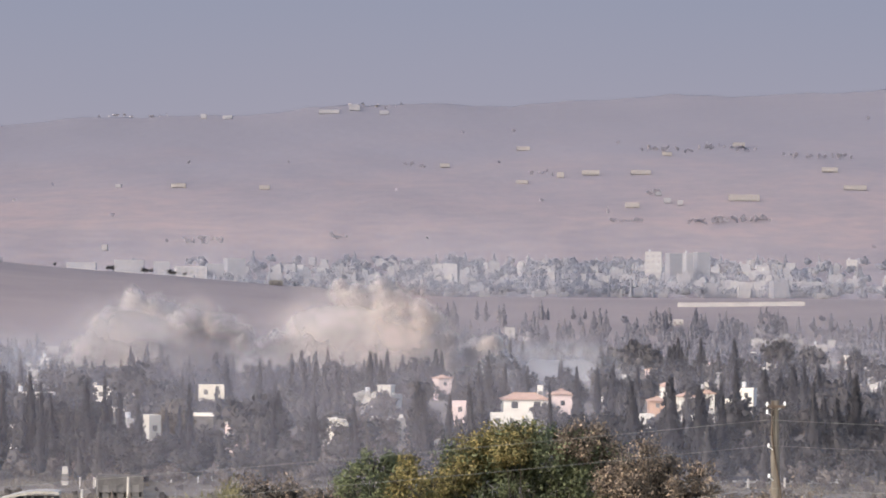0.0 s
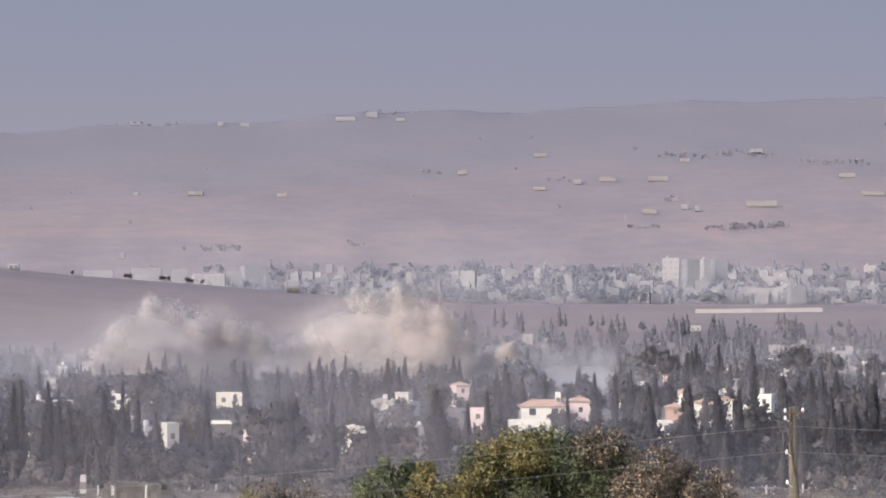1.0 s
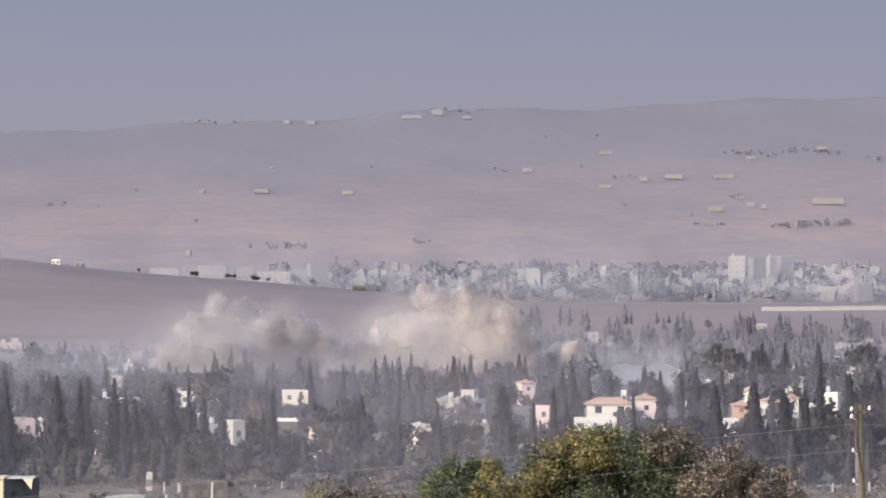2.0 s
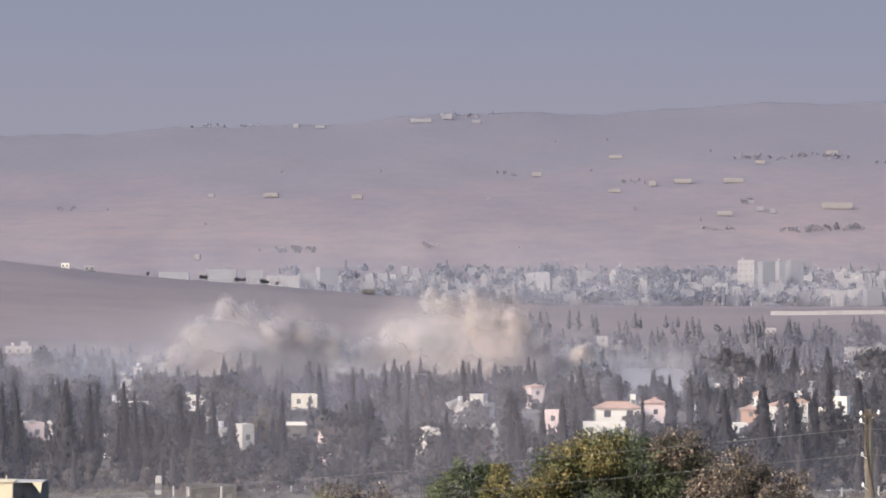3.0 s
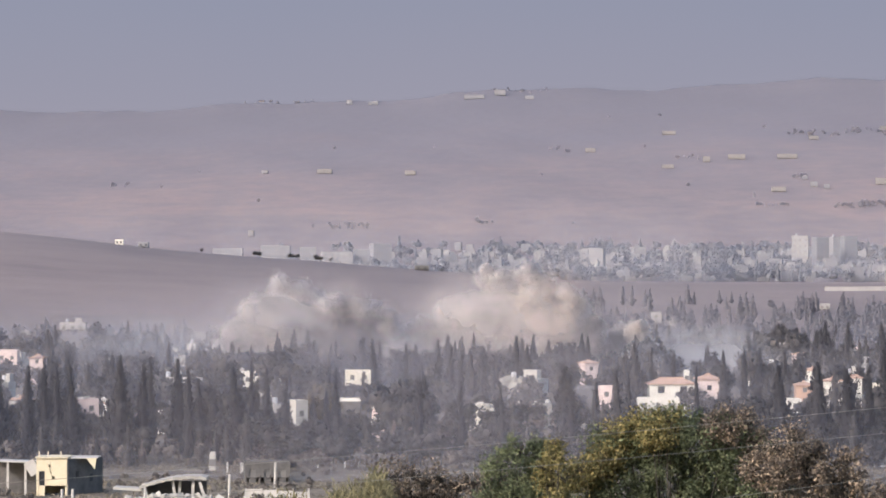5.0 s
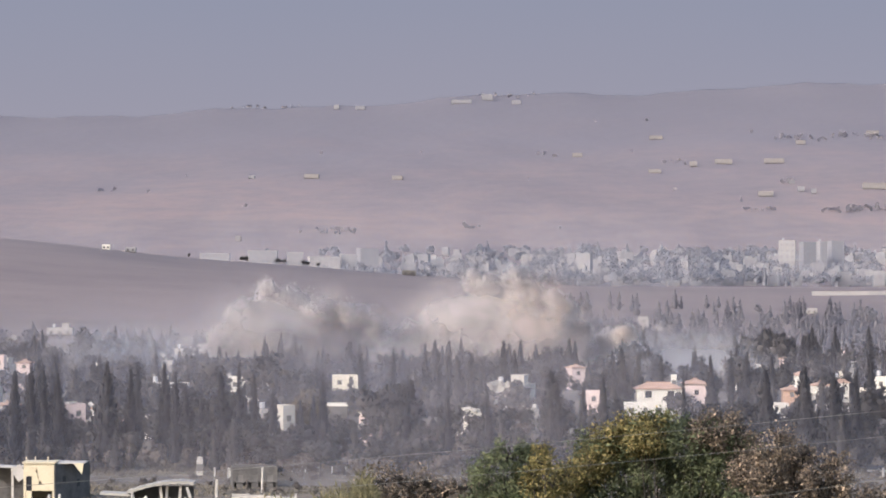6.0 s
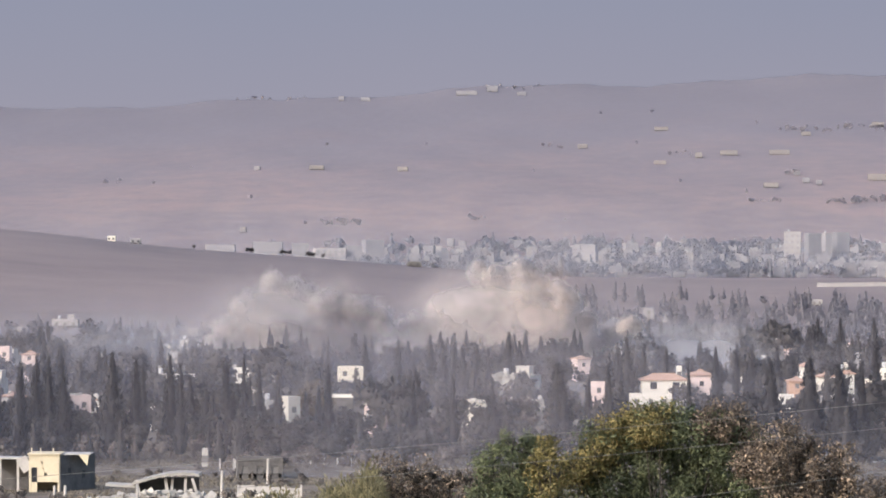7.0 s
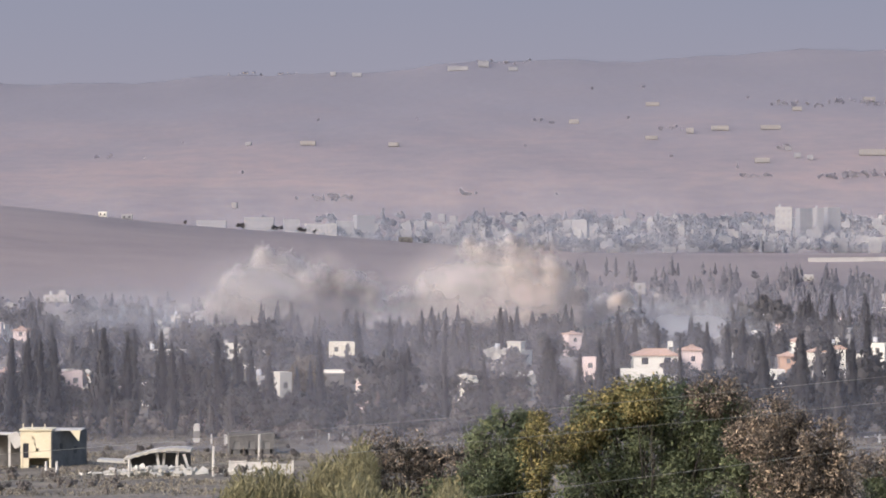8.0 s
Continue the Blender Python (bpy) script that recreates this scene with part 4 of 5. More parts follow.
def grove(name, label, spots, material, low, high, count, seed, spiky=0.5, heights=None):
    """Uncountable far trees, joined into one."""
    rg = random.Random(seed)
    vs, fs, ns, n = [], [], [], 0
    big = 1.2 * min(1.9, math.sqrt(330 / count))
    kinds = [cypress_arrays(90 + k, 10, 1.5, count, 0.25, big) for k in range(3)] + [broad_arrays(95 + k, 7, 3.2, count, 8, big, 1) for k in range(3)]
    for x, y, z in spots:
        which = rg.randrange(3) if rg.random() < spiky else 3 + rg.randrange(3)
        v, f, lean = kinds[which]
        s, a = rg.uniform(low, high), rg.uniform(0, 6.283)
        if heights:
            s = heights[len(vs) // 2] / (10 if v[:, 2].max() > 8.5 else 6.5)
        ca, sa = math.cos(a) * s, math.sin(a) * s
        q = np.stack([v[:, 0] * ca - v[:, 1] * sa + x, v[:, 0] * sa + v[:, 1] * ca + y, v[:, 2] * s + z - 0.2], 1)
        vs.append(q)
        fs.append(f + n)
        ns.append(np.stack([lean[:, 0] * ca - lean[:, 1] * sa, lean[:, 0] * sa + lean[:, 1] * ca, lean[:, 2] * s], 1) / s)
        ns.append(np.tile([[0.0, -0.8, 0.6]], (4, 1)))
        n += len(q)
        r = 0.16 * s
        vs.append(np.array([[x - r, y, z - 0.4], [x + r, y, z - 0.4], [x, y + r, z - 0.4], [x, y, z + 6 * s]]))
        fs.append(np.array([[0, 1, 3], [1, 2, 3], [2, 0, 3]]) + n)
        n += 4
    return tagged(new(name, mesh_of(name, np.concatenate(vs), np.concatenate(fs), material, False, np.concatenate(ns))), label, "trees", kind="stuff")


rng = random.Random(5)
fill = []
low_fill = []
screen = []
for (l, r, low, dd), bare in zip(KEEP, BARE):  # shrubs and low crowns before every house
    for k in range(max(3, int((r - l) * dd / 1000 / 2.2))):
        d = dd - rng.uniform(7, 45)
        b = rng.uniform(l - 1, r + 1)
        x, y, z = spot(b, d)
        top = EYE + (low + (rng.uniform(-2.5, 1.2 if not bare else -1) if bare or rng.random() < 0.5 else rng.uniform(0, 7))) * d / 1000 - z
        if top > 1.5:
            screen.append((x, y, z, min(top, 12)))
for k in range(330):
    b, d = rng.uniform(-150, 165), rng.uniform(628, 780)
    if is_clear(b, d, 4.5, 2) and not (b < -55 and d < 650):
        low_fill.append(spot(b, d))
while len(fill) < 760:
    d = 648 + 880 * rng.random() ** 1.5
    b = rng.uniform(-150, 165)
    if is_clear(b, d, 6.5, 2.5 / d * 1000):
        fill.append(spot(b, d))
grove("undergrowth", "low grey-green trees and scrub filling the wood", [q for q in fill if q[1] < 860], M_BROAD, 0.55, 1.1, 280, 3, 0.4)
grove("undergrowth", "low grey-green scrub deep in the wood", [q for q in fill if q[1] >= 860], M_BROAD, 0.55, 1.1, 105, 5, 0.4)
grove("brushwood", "dense low grey-brown brush under the trees", low_fill, M_SCRUB, 0.35, 0.7, 140, 44, 0.05)
near_screen, far_screen = [q for q in screen if q[1] < 1400], [q for q in screen if q[1] >= 1400]
grove("garden_trees", "grey-green garden trees crowding the houses", [q[:3] for q in near_screen], M_BROAD, 1, 1, 220, 8, 0.35, [q[3] for q in near_screen])
grove("garden_trees", "pale grey-green garden trees by the far houses", [q[:3] for q in far_screen], M_FARWOOD, 1, 1, 120, 18, 0.35, [q[3] for q in far_screen])
back = []
while len(back) < 520:
    b, d = rng.uniform(30, 172), rng.uniform(1460, 1960)
    if rng.random() < (1960 - d) / 260 and is_clear(b, d, spot(b, d)[2] + 8, 2):
        back.append(spot(b, d))
while len(back) < 680:
    b, d = rng.uniform(-150, -50), rng.uniform(1300, 1590)
    if is_clear(b, d, 8, 2):
        back.append(spot(b, d))
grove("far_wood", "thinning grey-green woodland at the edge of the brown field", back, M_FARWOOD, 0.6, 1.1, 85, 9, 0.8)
spots = []
for k in range(620):
    b, d = rng.triangular(-55, 175, 70), rng.uniform(2410, 2950)
    spots.append(spot(b, d))
spots += [spot(rng.uniform(-66, -12), rng.uniform(2480, 2560)) for k in range(70)]
spots += [spot(rng.uniform(-10, 170), rng.uniform(2385, 2440)) for k in range(110)]
spots += [spot(40 + rng.uniform(-3.5, 3.5), 2900 + rng.uniform(-20, 20)) for k in range(26)]
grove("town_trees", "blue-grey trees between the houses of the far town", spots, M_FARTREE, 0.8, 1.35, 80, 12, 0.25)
scrub = []
for b0, e0, wide, n in ((100, 34.5, 7, 16), (112, 35.5, 5, 16), (122, 35, 6, 12), (119, 15.5, 8, 40), (108, 14.8, 4, 16), (94, 22.8, 2, 8), (93.5, 35, 3, 6), (9, 10.2, 3, 10), (-30, 9, 8, 20), (64, 28, 3, 6), (30, 30, 4, 5), (-85, 20, 10, 6), (140, 33, 10, 25), (-48, 43, 10, 12), (17, 46, 9, 14)):
    for k in range(n):
        b = b0 + rng.uniform(-wide, wide)
        d = sight(b, e0 + rng.uniform(-0.6, 0.6))
        scrub.append(spot(b, d))
for k in range(9):
    scrub.append(spot(83 + k * 1.05, sight(83 + k * 1.05, 15.1)))
for k in range(16):
    b = rng.uniform(-140, 165)
    scrub.append(spot(b, rng.uniform(3150, 4650)))
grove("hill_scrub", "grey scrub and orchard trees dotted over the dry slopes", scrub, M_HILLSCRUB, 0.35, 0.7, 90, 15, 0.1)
hedge = [spot(b, 2120) for b in (-68, -53, -52.2, -53.6, -36.5, -37.2, -35.8, -36, -44, -43.2, -42, -33)]
grove("crest_bushes", "dark bushes along the crest of the brown hill", hedge, M_BROAD, 0.35, 0.62, 300, 16, 0.0)
for b, w, lab in ((-8.2, 8, "low dark shed on the brown hill"), (-90.6, 4.5, "small white farm building on the brown hill"), (18.1, 9, "low dark shed beside the brown field"), (-84, 6, "low pale shed on the brown hill")):
    x, y, z = spot(b, 2110)
    building("field_shed", lab, (x, y, z), w, 5, 2.4, M_WHITE if "white" in lab else (M_TOWN if "pale" in lab else M_DARKWALL), floors=1, cols=2, category="shed", group="sheds on the hill", sills=False)


# ---- ruins at the near edge of the wood ----
def slab(bm, x, y, z, sx, sy, sz, turn=(0, 0, 0)):
    add_box(bm, x, y, z, sx, sy, sz, turn)


def damaged_house():
    x, y, z = spot(-108.3, 580)
    root = tagged(new("damaged_house"), "sandy plastered house with broken walls and shaded recess", "house")
    root.location = (x, y, z)
    bm = bmesh.new()
    wall_pieces(bm, 4.8, 5.9, 0.3, [(-2.0, -1.1, 1.6, 3.9), (0.0, 0.45, 2.6, 3.1), (-0.5, -0.15, 4.5, 4.9), (-0.3, 0.0, 3.6, 3.9)], -3)
    for s in (-1, 1):
        add_box(bm, s * 2.25, 0.15, 2.95, 0.3, 6, 5.9)
    add_box(bm, 0, 3.0, 2.95, 4.2, 0.3, 5.9)
    part("wall", bm, M_SAND, root)
    bm = bmesh.new()
    slab(bm, 0, 0, 6.0, 5.2, 6.6, 0.22)
    for px in (-2.0, -0.6, 1.4):
        slab(bm, px, -2.6, 6.5, 0.18, 0.18, 0.9)
    part("roof", bm, M_SAND, root)
    # wing whose wall turns away from the sun, its shade deepened by dark colour
    bm = bmesh.new()
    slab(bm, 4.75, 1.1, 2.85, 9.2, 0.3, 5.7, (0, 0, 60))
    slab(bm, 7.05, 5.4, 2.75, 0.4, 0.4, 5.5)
    part("wing_wall", bm, M_DARKWALL, root, "wall of the wing, shade deepened by its dark colour")
    bm = bmesh.new()
    slab(bm, 4.0, 2.0, 5.85, 6.0, 6.5, 0.16)
    part("wing_roof", bm, M_GREY, root, "thin concrete roof slab")
    bm = bmesh.new()
    tri = [[bm.verts.new((5.3 + dx, -1.6 + dy, 5.8 + dz)) for dx, dz in ((0, 0), (1.6, 0.05), (1.35, -1.7))] for dy in (0, 0.25)]
    bm.faces.new(tri[0]), bm.faces.new(tri[1][::-1])
    for k in range(3):
        bm.faces.new((tri[0][k], tri[1][k], tri[1][(k + 1) % 3], tri[0][(k + 1) % 3]))
    bmesh.ops.recalc_face_normals(bm, faces=bm.faces)
    part("gable_fragment", bm, M_SAND, root, "broken sunlit corner of plaster")
    for dx, dz in ((-2.2, 3.2), (1.6, 2.6)):
        ob = hang(new("window", pane_mesh(0.9, 1.2)), root)
        ob.location, ob.rotation_euler = (4.75 + dx * 0.5 + 0.125, 1.1 + dx * 0.87 - 0.07, dz), (0, 0, radians(60))
    bm = bmesh.new()
    slab(bm, -6.2, 0, 5.3, 7.2, 5, 0.22, (0, 1.5, 0))
    slab(bm, -3.1, -2.8, 4.4, 1.7, 0.3, 2.3, (0, -32, 0))
    part("side_roof", bm, M_GREY, root, "cracked pale roof slab")
    bm = bmesh.new()
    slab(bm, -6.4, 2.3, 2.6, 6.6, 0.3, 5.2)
    # Dark colour imitates the shade below the side roof.
    part("side_wall", bm, M_DARKWALL, root)
    for px in (-9.4, -7.0, -4.2):
        bm = bmesh.new()
        slab(bm, px, -2.2, 2.6, 0.35, 0.35, 5.2)
        part("side_pillar", bm, M_GREY, root)
    for hx, hz, w, h in ((-1.55, 2.75, 0.9, 2.3),):
        ob = hang(new("doorway", pane_mesh(w, h)), root)
        ob.location = (hx, -2.75, hz)
    return root


damaged_house()


def collapsed_canopy():
    x, y, z = spot(-76.3, 562)
    root = tagged(new("collapsed_canopy"), "collapsed concrete canopy sagging over leaning pillars", "ruin")
    root.location = (x, y, z)
    bm = bmesh.new()
    rows = []
    for k in range(25):
        t = k / 24
        z = 2.1 + 1.55 * math.sin(t * 2.05) + 0.06 * math.sin(k * 2.1)
        rows.append([bm.verts.new((-4.6 + t * 10.2, y, z + dz)) for y, dz in ((-3, 0), (-3, 0.42), (3, 0.42), (3, 0))])
    for a, b in zip(rows, rows[1:]):
        for k in range(4):
            bm.faces.new((a[k], a[(k + 1) % 4], b[(k + 1) % 4], b[k]))
    bm.faces.new(rows[0]), bm.faces.new(rows[-1][::-1])
    bmesh.ops.recalc_face_normals(bm, faces=bm.faces)
    part("roof_slab", bm, M_RUBBLE, root)
    bm = bmesh.new()
    slab(bm, -6.4, 0, 2.0, 4.6, 5, 0.35, (0, 3, 0))
    part("fallen_slab", bm, M_RUBBLE, root)
    for k, (px, lean, h) in enumerate(((-3.6, -14, 2.9), (0.6, -8, 3.9), (1.3, 6, 3.4), (5.1, -18, 3.2), (3.4, 3, 3.3))):
        bm = bmesh.new()
        slab(bm, px, -2.2 + 0.5 * (k % 3), h / 2 - 0.3, 0.42, 0.42, h + 0.6, (0, lean, 0))
        part("pillar", bm, M_GREY, root)
    bm = bmesh.new()
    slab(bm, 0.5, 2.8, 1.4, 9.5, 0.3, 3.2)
    # The canopy's shade is put into this dark wall colour.
    part("back_wall", bm, M_DARKWALL, root)
    return root


collapsed_canopy()


def rubble_heap(label, b, d, wide, high, n, seed):
    rg = random.Random(seed)
    x, y, z = spot(b, d)
    root = tagged(new("rubble_heap"), label, "rubble", group="rubble at the ruins")
    root.location = (x, y, z)
    for k in range(n):
        bm = bmesh.new()
        px = rg.gauss(0, wide * 0.28)
        s = rg.uniform(0.25, 1.1)
        slab(bm, px, rg.uniform(-1.5, 1.5), max(0.1, high * math.exp(-(px / wide * 2.4) ** 2) * rg.uniform(0.1, 1)), s * 1.4, s, s * rg.uniform(0.3, 0.8), (rg.uniform(-40, 40), rg.uniform(-40, 40), rg.uniform(0, 180)))
        for v in bm.verts:
            v.co += Vector((rg.uniform(-0.1, 0.1), rg.uniform(-0.1, 0.1), rg.uniform(-0.1, 0.1)))
        part("block", bm, M_RUBBLE, root)


rubble_heap("heap of broken pale concrete under the canopy", -77, 556, 12, 1.3, 60, 1)
rubble_heap("heap of broken concrete beside the canopy", -68, 558, 7, 1.1, 34, 2)
rubble_heap("scattered concrete blocks before the ruins", -88, 556, 8, 0.9, 30, 4)
rubble_heap("scattered pale blocks along the wall", -50, 560, 10, 0.9, 34, 5)
rubble_heap("pale rubble on the slope of the house plot", 19, 830, 12, 3.0, 40, 6)


def low_wall(label, b0, b1, d, h, material, gaps, seed):
    rg = random.Random(seed)
    x0, x1 = d * b0 / 1000, d * b1 / 1000
    root = tagged(new("garden_wall"), label, "wall", group="low walls at the wood's edge")
    z = float(ground((x0 + x1) / 2, d))
    root.location = (x0, d, z)
    n = max(2, int((x1 - x0) / 2.4))
    for k in range(n):
        if rg.random() < gaps:
            continue
        bm = bmesh.new()
        hh = h * rg.uniform(0.7, 1.1)
        slab(bm, (k + 0.5) * 2.4, rg.uniform(-0.05, 0.05), hh / 2 - 0.3, 2.38, 0.25, hh + 0.6, (0, rg.uniform(-1, 1), 0))
        part("wall_panel", bm, material, root)
    for k in range(n + 1):
        bm = bmesh.new()
        slab(bm, k * 2.4, -0.1, h * 0.55 - 0.3, 0.3, 0.3, h * 1.15 + 0.6)
        part("pier", bm, M_GREY, root)


low_wall("low broken white garden wall before the trees", -61, -46, 640, 1.7, M_WHITE, 0.25, 1)
low_wall("grey garden wall with broken panels", -56, -38.5, 560, 1.9, M_GREY, 0.4, 2)
low_wall("pale boundary wall at the wood's edge", 98, 150, 660, 0.8, M_GREY, 0.2, 3)
low_wall("low grey wall at the wood's edge", -40, -16, 655, 1.1, M_GREY, 0.4, 4)
# Its shaded front is painted as dark walls.
house("low flat-roofed block house, its shade put into dark walls", -56.7, -44.4, -55.6, 612, M_DARKWALL, deep=6, cols=3, turn=6)
house("small white hut at the wood's edge", -65.8, -64.4, -54.5, 645, M_GREY, deep=2, cols=1)
rng = random.Random(23)
near_scrub = []
for k in range(420):
    b, d = rng.uniform(-150, 160), rng.uniform(540, 690)
    if -112 < b < -60 and d < 600:
        continue
    near_scrub.append(spot(b, d))
near_scrub += [spot(rng.uniform(-122, -86), rng.uniform(500, 545)) for k in range(26)]
grove("field_scrub", "grey-brown scrub between the ruins and the wood", near_scrub, M_SCRUB, 0.12, 0.28, 110, 31, 0.1)


def weeds(label, b0, b1, d0, d1, n, seed):
    """Dry tufts over bare ground."""
    rg = np.random.default_rng(seed)
    ds = rg.uniform(d0, d1, n)
    x = rg.uniform(b0, b1, n) * ds / 1000
    keep = noise_mask(x, ds)
    x, ds = x[keep], ds[keep]
    p = np.stack([x, ds, ground(x, ds) - 0.1], 1)
    m = len(x)
    d = np.stack([rg.normal(0, 0.5, m), rg.normal(0, 0.5, m), np.ones(m)], 1)
    v, f = tuft_arrays(rg, p, d, 0.45, 0.24)
    return tagged(new("weeds", mesh_of("weeds", v, f, M_WEED)), label, "weeds", kind="stuff")


def noise_mask(x, y):
    return np.sin(x * 0.13 + 1.3) + np.sin(y * 0.17 + x * 0.05) + np.sin(x * 0.031 - y * 0.07) > -0.7


weeds("dry grey-brown weeds on the bare ground by the ruins", -150, 160, 500, 690, 60000, 3)
for b, d, h in ((-106.1, 548, 2.4), (-103.2, 546, 2.5), (-83.5, 550, 2.6), (-60.5, 552, 4.5), (-48, 600, 4.0), (104, 640, 1.6), (112, 642, 1.9), (121, 644, 1.7), (131, 644, 1.9)):
    x, y, z = spot(b, d)
    bm = bmesh.new()
    add_rod(bm, (0, 0, -0.4), (0.05, 0, h), 0.24, 0.2, 8)
    add_box(bm, 0.05, 0, h + 0.05, 0.34, 0.34, 0.1)
    me = bpy.data.meshes.new("post")
    bm.to_mesh(me)
    bm.free()
    me.materials.append(M_GREY)
    tagged(new("post", me), "bare grey concrete post standing on rough ground", "post", "posts by the ruins").location = (x, y, z)


# ---- the pole and its cables ----
def tube(bm, points, radii, sides):
    """A closed tube along points, in level rings."""
    rings = []
    for (x, y, z), r in zip(points, radii):
        rings.append([bm.verts.new((x + r * math.cos(6.2832 * k / sides), y + r * math.sin(6.2832 * k / sides), z)) for k in range(sides)])
    for a, b in zip(rings, rings[1:]):
        for k in range(sides):
            bm.faces.new((a[k], a[(k + 1) % sides], b[(k + 1) % sides], b[k]))
    bm.faces.new(rings[0][::-1])
    bm.faces.new(rings[-1])
    bmesh.ops.recalc_face_normals(bm, faces=bm.faces)


def utility_pole(bearing, depth, top, label):
    x, y, z = spot(bearing, depth)
    h = EYE + top * depth / 1000 - z
    root = tagged(new("utility_pole"), label, "utility pole", group="poles of the power line")
    root.location = (x, y, z)
    bm = bmesh.new()
    tube(bm, [(0.03 * math.sin(k / 14 * 5), 0, -0.6 + k / 14 * (h + 0.6)) for k in range(15)], [0.16 - 0.05 * k / 14 + 0.006 * math.sin(k * 2.3) for k in range(15)], 10)
    part("shaft", bm, M_POLE, root)
    bm = bmesh.new()
    slab(bm, -0.02, -0.14, h - 0.16, 0.5, 0.06, 0.07)
    slab(bm, -0.12, -0.12, h - 0.2, 0.05, 0.05, 0.4)
    part("bracket", bm, M_IRON, root, "rusty iron top bracket")
    for dx, dz in ((-0.26, -0.1), (0.22, -0.08), (-0.26, -0.3), (-0.22, -1.22), (-0.2, -2.05)):
        bm = bmesh.new()
        add_rod(bm, (dx, -0.14, h + dz - 0.06), (dx, -0.14, h + dz + 0.06), 0.035, 0.025, 8)
        add_rod(bm, (dx, -0.14, h + dz - 0.02), (dx, -0.14, h + dz + 0.02), 0.05, 0.04, 8)
        add_rod(bm, (dx, -0.14, h + dz - 0.03), (0, -0.05, h + dz - 0.2), 0.018, 0.018, 5)
        part("insulator", bm, M_CERAMIC, root, "white porcelain insulator")
    bm = bmesh.new()
    tube(bm, [(0.14 * math.cos(k / 25 * 4.2 + 2.6), -0.15 - 0.02 * math.sin(k / 25 * 9), h - 0.2 - k / 25 * 3.2) for k in range(26)], [0.028] * 26, 5)
    part("loose_cable", bm, M_IRON, root, "black cable wound down the shaft")
    return root, (x, y, z + h)


pole, pole_top = utility_pole(128.6, 100, -33.3, "weathered wooden utility pole with white insulators")


def cable(label, ends, sag):
    """A hanging wire from end to end."""
    a, b = Vector(ends[0]), Vector(ends[1])
    cu = bpy.data.curves.new("power_cable", "CURVE")
    cu.dimensions, cu.bevel_depth, cu.bevel_resolution = "3D", 0.0062, 1
    sp = cu.splines.new("POLY")
    sp.points.add(40)
    for k in range(41):
        t = k / 40
        p = a.lerp(b, t) - Vector((0, 0, sag * 4 * t * (1 - t)))
        sp.points[k].co = (*p, 1)
    cu.materials.append(M_WIRE)
    return tagged(new("power_cable", cu), label, "cable", "cables of the power line")


def at(bearing, up, depth):
    return (depth * bearing / 1000, depth, EYE + depth * up / 1000)


for e_pole, e_left, sg in ((-38.6, -63.5, 0.10), (-45.6, -71, 0.10), (-57.3, -91.5, 0.10)):
    cable("thin grey power cable hanging from the wooden pole", (at(126.5, e_pole, 99.8), at(-160, e_left, 88)), sg)
    cable("thin grey power cable running on beyond the pole", (at(127.5, e_pole, 99.8), at(330, e_pole + 1, 104)), 0.30)


# ---- bushes and trees before the lookout ----
def leafy(name, label, place, height, lobes, mats, leaf, seed, category, twigs=14, group="bushes below the lookout"):
    """lobes: (dx, dy, z, radius, leaves, material index). Stems reach for every lobe."""
    rg = np.random.default_rng(seed)
    root = tagged(new(name), label, category, group)
    root.location = place
    bm = bmesh.new()
    r2 = random.Random(seed)
    for dx, dy, z, r, n, mi in lobes:
        foot = Vector((dx * 0.25, dy * 0.25, -0.3))
        mid = Vector((dx * 0.6, dy * 0.6, z * 0.55))
        tip = Vector((dx, dy, z))
        add_rod(bm, foot, mid, 0.045, 0.03, 6)
        add_rod(bm, mid, tip, 0.03, 0.014, 6)
        for k in range(twigs):
            d = Vector((r2.gauss(0, 1), r2.gauss(0, 1), abs(r2.gauss(0, 1)))).normalized() * r * r2.uniform(0.6, 1.1)
            add_rod(bm, tip - d * 0.2, tip + d, 0.018, 0.007, 4)
    part("stem", bm, M_TWIG, root)
    for mi, mat in enumerate(mats):
        vs, fs, ns, n0 = [], [], [], 0
        for dx, dy, z, r, n, which in lobes:
            if which != mi:
                continue
            n = int(n * 1.7)
            nb = max(5, n // 90)
            dirs = rg.normal(size=(nb, 3))
            dirs /= np.linalg.norm(dirs, axis=1, keepdims=True)
            cs = np.array([dx, dy, z]) + dirs * r * rg.uniform(0.35, 0.95, (nb, 1)) * np.array([1, 1, 0.9])
            k = rg.integers(0, nb, n)
            off = rg.normal(size=(n, 3)) * r * (0.2 if mat is M_LEAFGREEN else 0.32)
            p = cs[k] + off
            d = dirs[k] * 0.5 + rg.normal(size=(n, 3)) * 0.7 + np.array([0, 0, -0.15])
            v, f = tuft_arrays(rg, p, d, leaf, leaf * 0.55)
            v, f, nn = soft_normals(rg, dirs[k] + 0.5 * off / (r * 0.2) + np.array([0, -0.3, 0.5]), v, f, 0.5)
            vs.append(v)
            fs.append(f + n0)
            ns.append(nn)
            n0 += len(v)
        if vs:
            ob = hang(new("foliage", mesh_of("foliage", np.concatenate(vs), np.concatenate(fs), mat, False, np.concatenate(ns))), root)
            tagged(ob, {"green_leaf": "dark green leaves", "yellow_green_leaf": "yellowing leaves", "withered_brown_leaf": "withered brown leaves"}.get(mat.name, "leaves"))
    return root


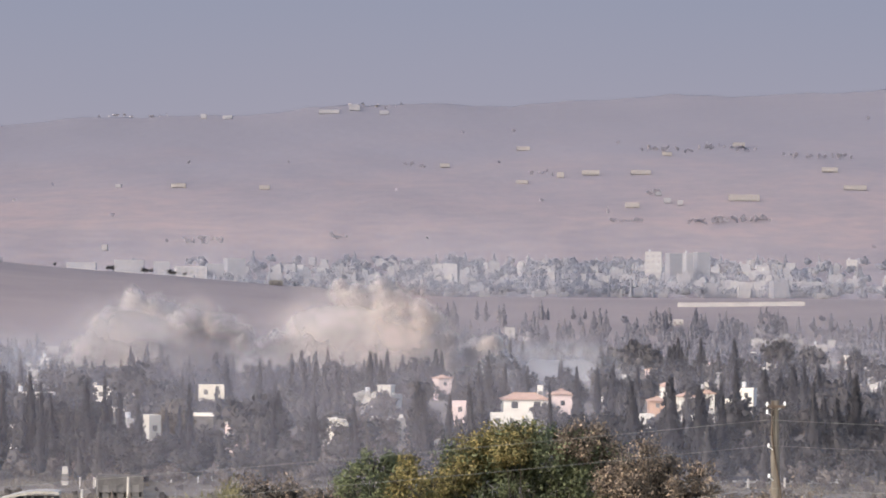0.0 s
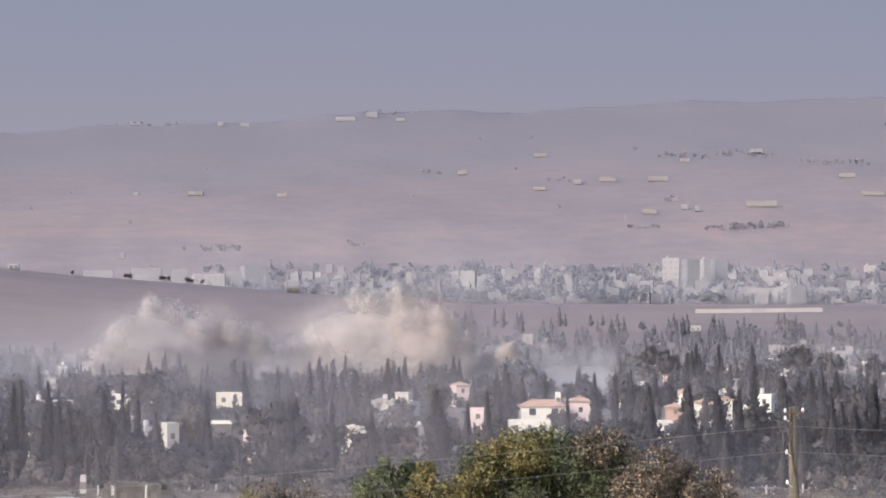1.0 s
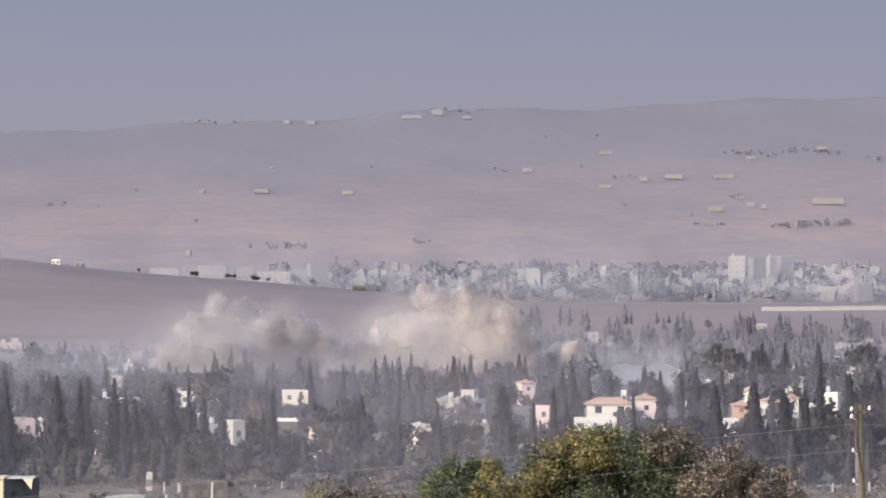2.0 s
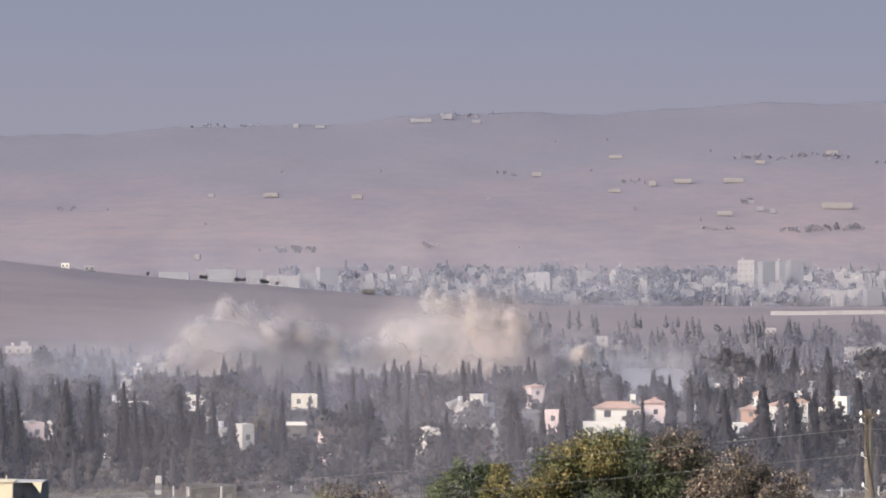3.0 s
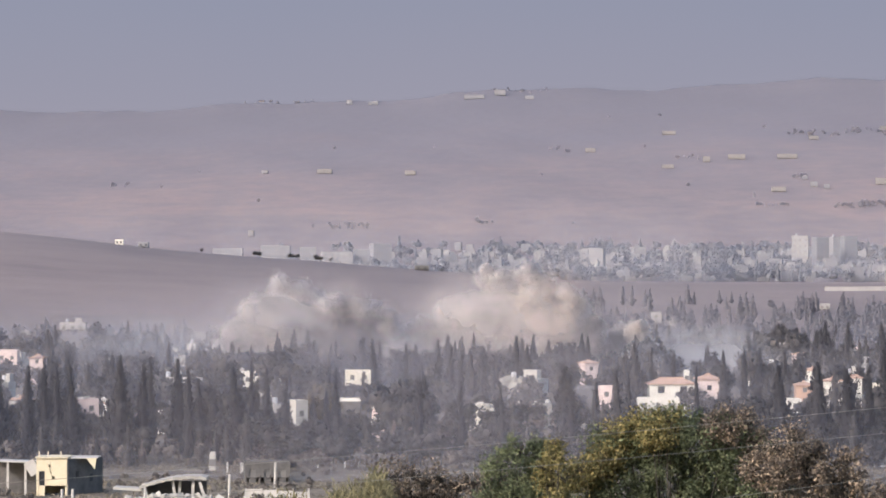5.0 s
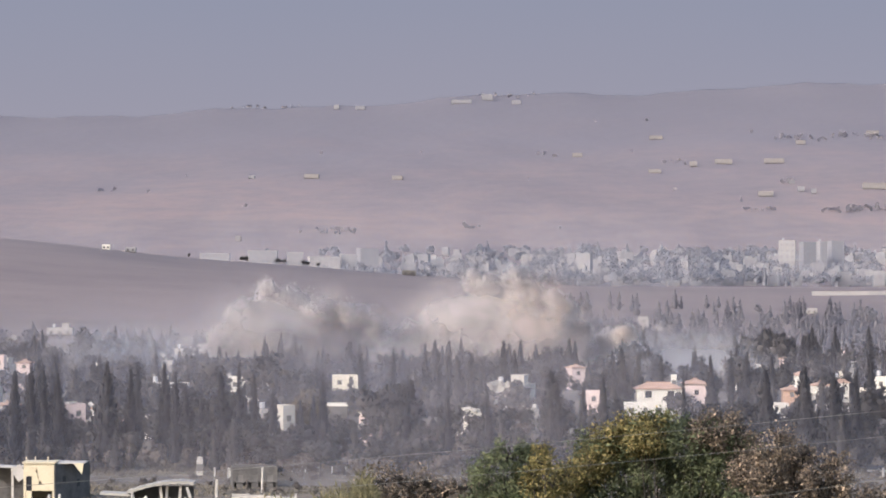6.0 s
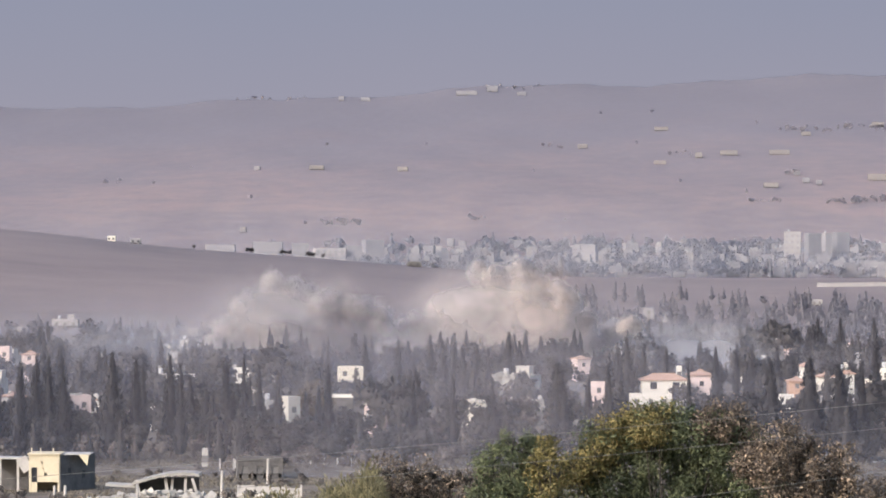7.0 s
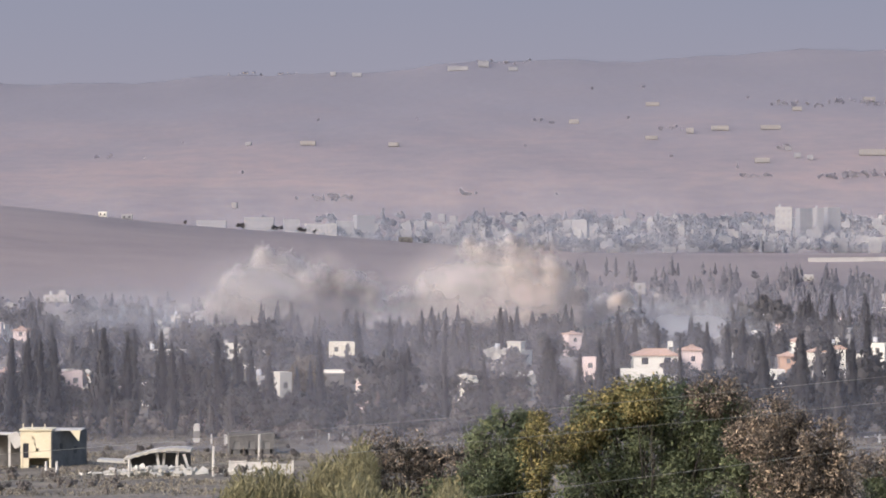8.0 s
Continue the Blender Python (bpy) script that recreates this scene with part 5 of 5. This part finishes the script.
def lobes_along(b0, b1, tops, depth, base_z, radius, leaves, which, seed, layers=3, spread=1.6):
    """Lobes that fill a crown between two bearings under an outline of elevations, given at even steps."""
    rg = random.Random(seed)
    out = []
    mid = (b0 + b1) / 2
    n = max(2, int((b1 - b0) * depth / 1000 / (radius * 0.75)))
    for k in range(n):
        t = (k + 0.5) / n
        top = np.interp(t, np.linspace(0, 1, len(tops)), tops)
        z = EYE + depth * top / 1000 - base_z - radius * 0.85
        for j in range(layers):
            zz = z - j * radius * 1.15
            if zz < 0.3:
                break
            wi = which[min(j, len(which) - 1)] if isinstance(which, tuple) else which
            out.append(((b0 + t * (b1 - b0) - mid) * depth / 1000 + rg.uniform(-0.15, 0.15), rg.uniform(-spread, spread) * 0.5, zz + rg.uniform(-0.2, 0.2), radius * rg.uniform(0.85, 1.15), leaves, wi))
    return out


THREE = (M_LEAFGREEN, M_LEAFGOLD, M_LEAFBROWN)


def bush(label, b0, b1, tops, depth, radius, leaves, which, leaf, seed, name="bush", layers=4, twigs=10, extra=()):
    place = spot((b0 + b1) / 2, depth)
    lob = lobes_along(b0, b1, tops, depth, place[2], radius, leaves, which, seed, layers)
    for e in extra:
        lob += lobes_along(*e[:3], depth, place[2], e[3], e[4], e[5], seed + 50, e[6])
        shift = ((e[0] + e[1]) / 2 - (b0 + b1) / 2) * depth / 1000
        k = len(lobes_along(*e[:3], depth, place[2], e[3], e[4], e[5], seed + 50, e[6]))
        lob[-k:] = [(q[0] + shift, q[1] - 0.6, *q[2:]) for q in lob[-k:]]
    return leafy(name, label, place, 6, lob, THREE, leaf, seed, "bush" if name == "bush" else "tree", twigs)


bush("large round green tree with yellowing leaves at its crown", 36, 84, (-56, -46, -41.5, -39.5, -40, -41, -48), 126, 0.95, 900, (0, 0, 0, 0), 0.125, 1, "round_tree", 6,
     extra=((34, 60, (-54, -45.5, -40.5, -38.5), 0.55, 420, 1, 2), (70, 84, (-40, -39, -40, -46), 0.5, 300, 2, 2)))
bush("brown withered shrub beside the green tree", 80, 92, (-50, -49, -47, -50), 121, 0.55, 300, (2, 2, 0), 0.125, 2, layers=6, twigs=16)
bush("tall brown withered shrub with sparse leaves", 88, 112, (-48, -45.5, -49, -52, -51, -60), 119, 0.5, 200, 2, 0.125, 3, layers=6, twigs=18)
bush("green and brown shrub by the power line", 110, 136, (-68, -60, -58, -56), 124, 0.8, 420, (2, 0, 0), 0.125, 4, layers=4)
bush("dark green round bush beside a yellow sapling", 10.5, 25.5, (-56, -48, -47, -49), 127, 0.75, 620, 0, 0.125, 5, layers=5)
bush("slender yellow-leaved sapling beside bushes", 25.5, 31.5, (-54, -46, -50), 122, 0.42, 230, 1, 0.125, 6, "sapling", layers=6)
bush("sparse brown twiggy shrub", -26, 13, (-66, -56, -55, -54, -58, -53), 132, 0.7, 190, 2, 0.125, 7, layers=5, twigs=30)
bush("dark green low bush under the twigs", 0, 16, (-66, -63, -60), 126, 0.8, 520, 0, 0.125, 8, layers=3)


def reed_bed(label, b0, b1, top, depth, n, seed):
    rg = np.random.default_rng(seed)
    bs = rg.uniform(b0, b1, n)
    ds = depth + rg.uniform(-4, 4, n)
    x = bs * ds / 1000
    z = ground(x, ds)
    h = EYE + ds * np.interp(bs, np.linspace(b0, b1, len(top)), top) / 1000 - z + rg.normal(0, 0.3, n) + 0.35 * np.sin(x * 1.7) + 0.2 * np.sin(x * 4.3)
    t = np.power(rg.uniform(0, 1, n), 0.6)
    p = np.stack([x, ds, z + h * t - 0.35], 1)
    d = np.stack([rg.normal(0, 0.55, n), rg.normal(0, 0.5, n), rg.uniform(0.5, 1.4, n)], 1)
    v, f = tuft_arrays(rg, p, d, 0.24, 0.06)
    s0 = np.stack([x, ds, z - 0.2], 1)
    s1 = np.stack([x + rg.normal(0, 0.1, n), ds, z + h * 0.95], 1)
    sv = np.stack([s0 - [0.02, 0, 0], s0 + [0.02, 0, 0], s1], 1).reshape(-1, 3)
    sf = np.arange(3 * n).reshape(-1, 3)
    k = n // 9
    me = mesh_of("reeds", np.concatenate([v, sv[:3 * k]]), np.concatenate([f, sf[:k] + len(v)]), M_REED)
    return tagged(new("reeds", me), label, "reeds", kind="stuff")


reed_bed("tall yellow-green reeds at the foot of the lookout", -62, -16, (-74, -69, -65, -62.5, -61), 128, 36000, 3)
reed_bed("yellow-green reeds below the brown shrubs", -30, 8, (-70, -70, -72), 120, 13000, 4)
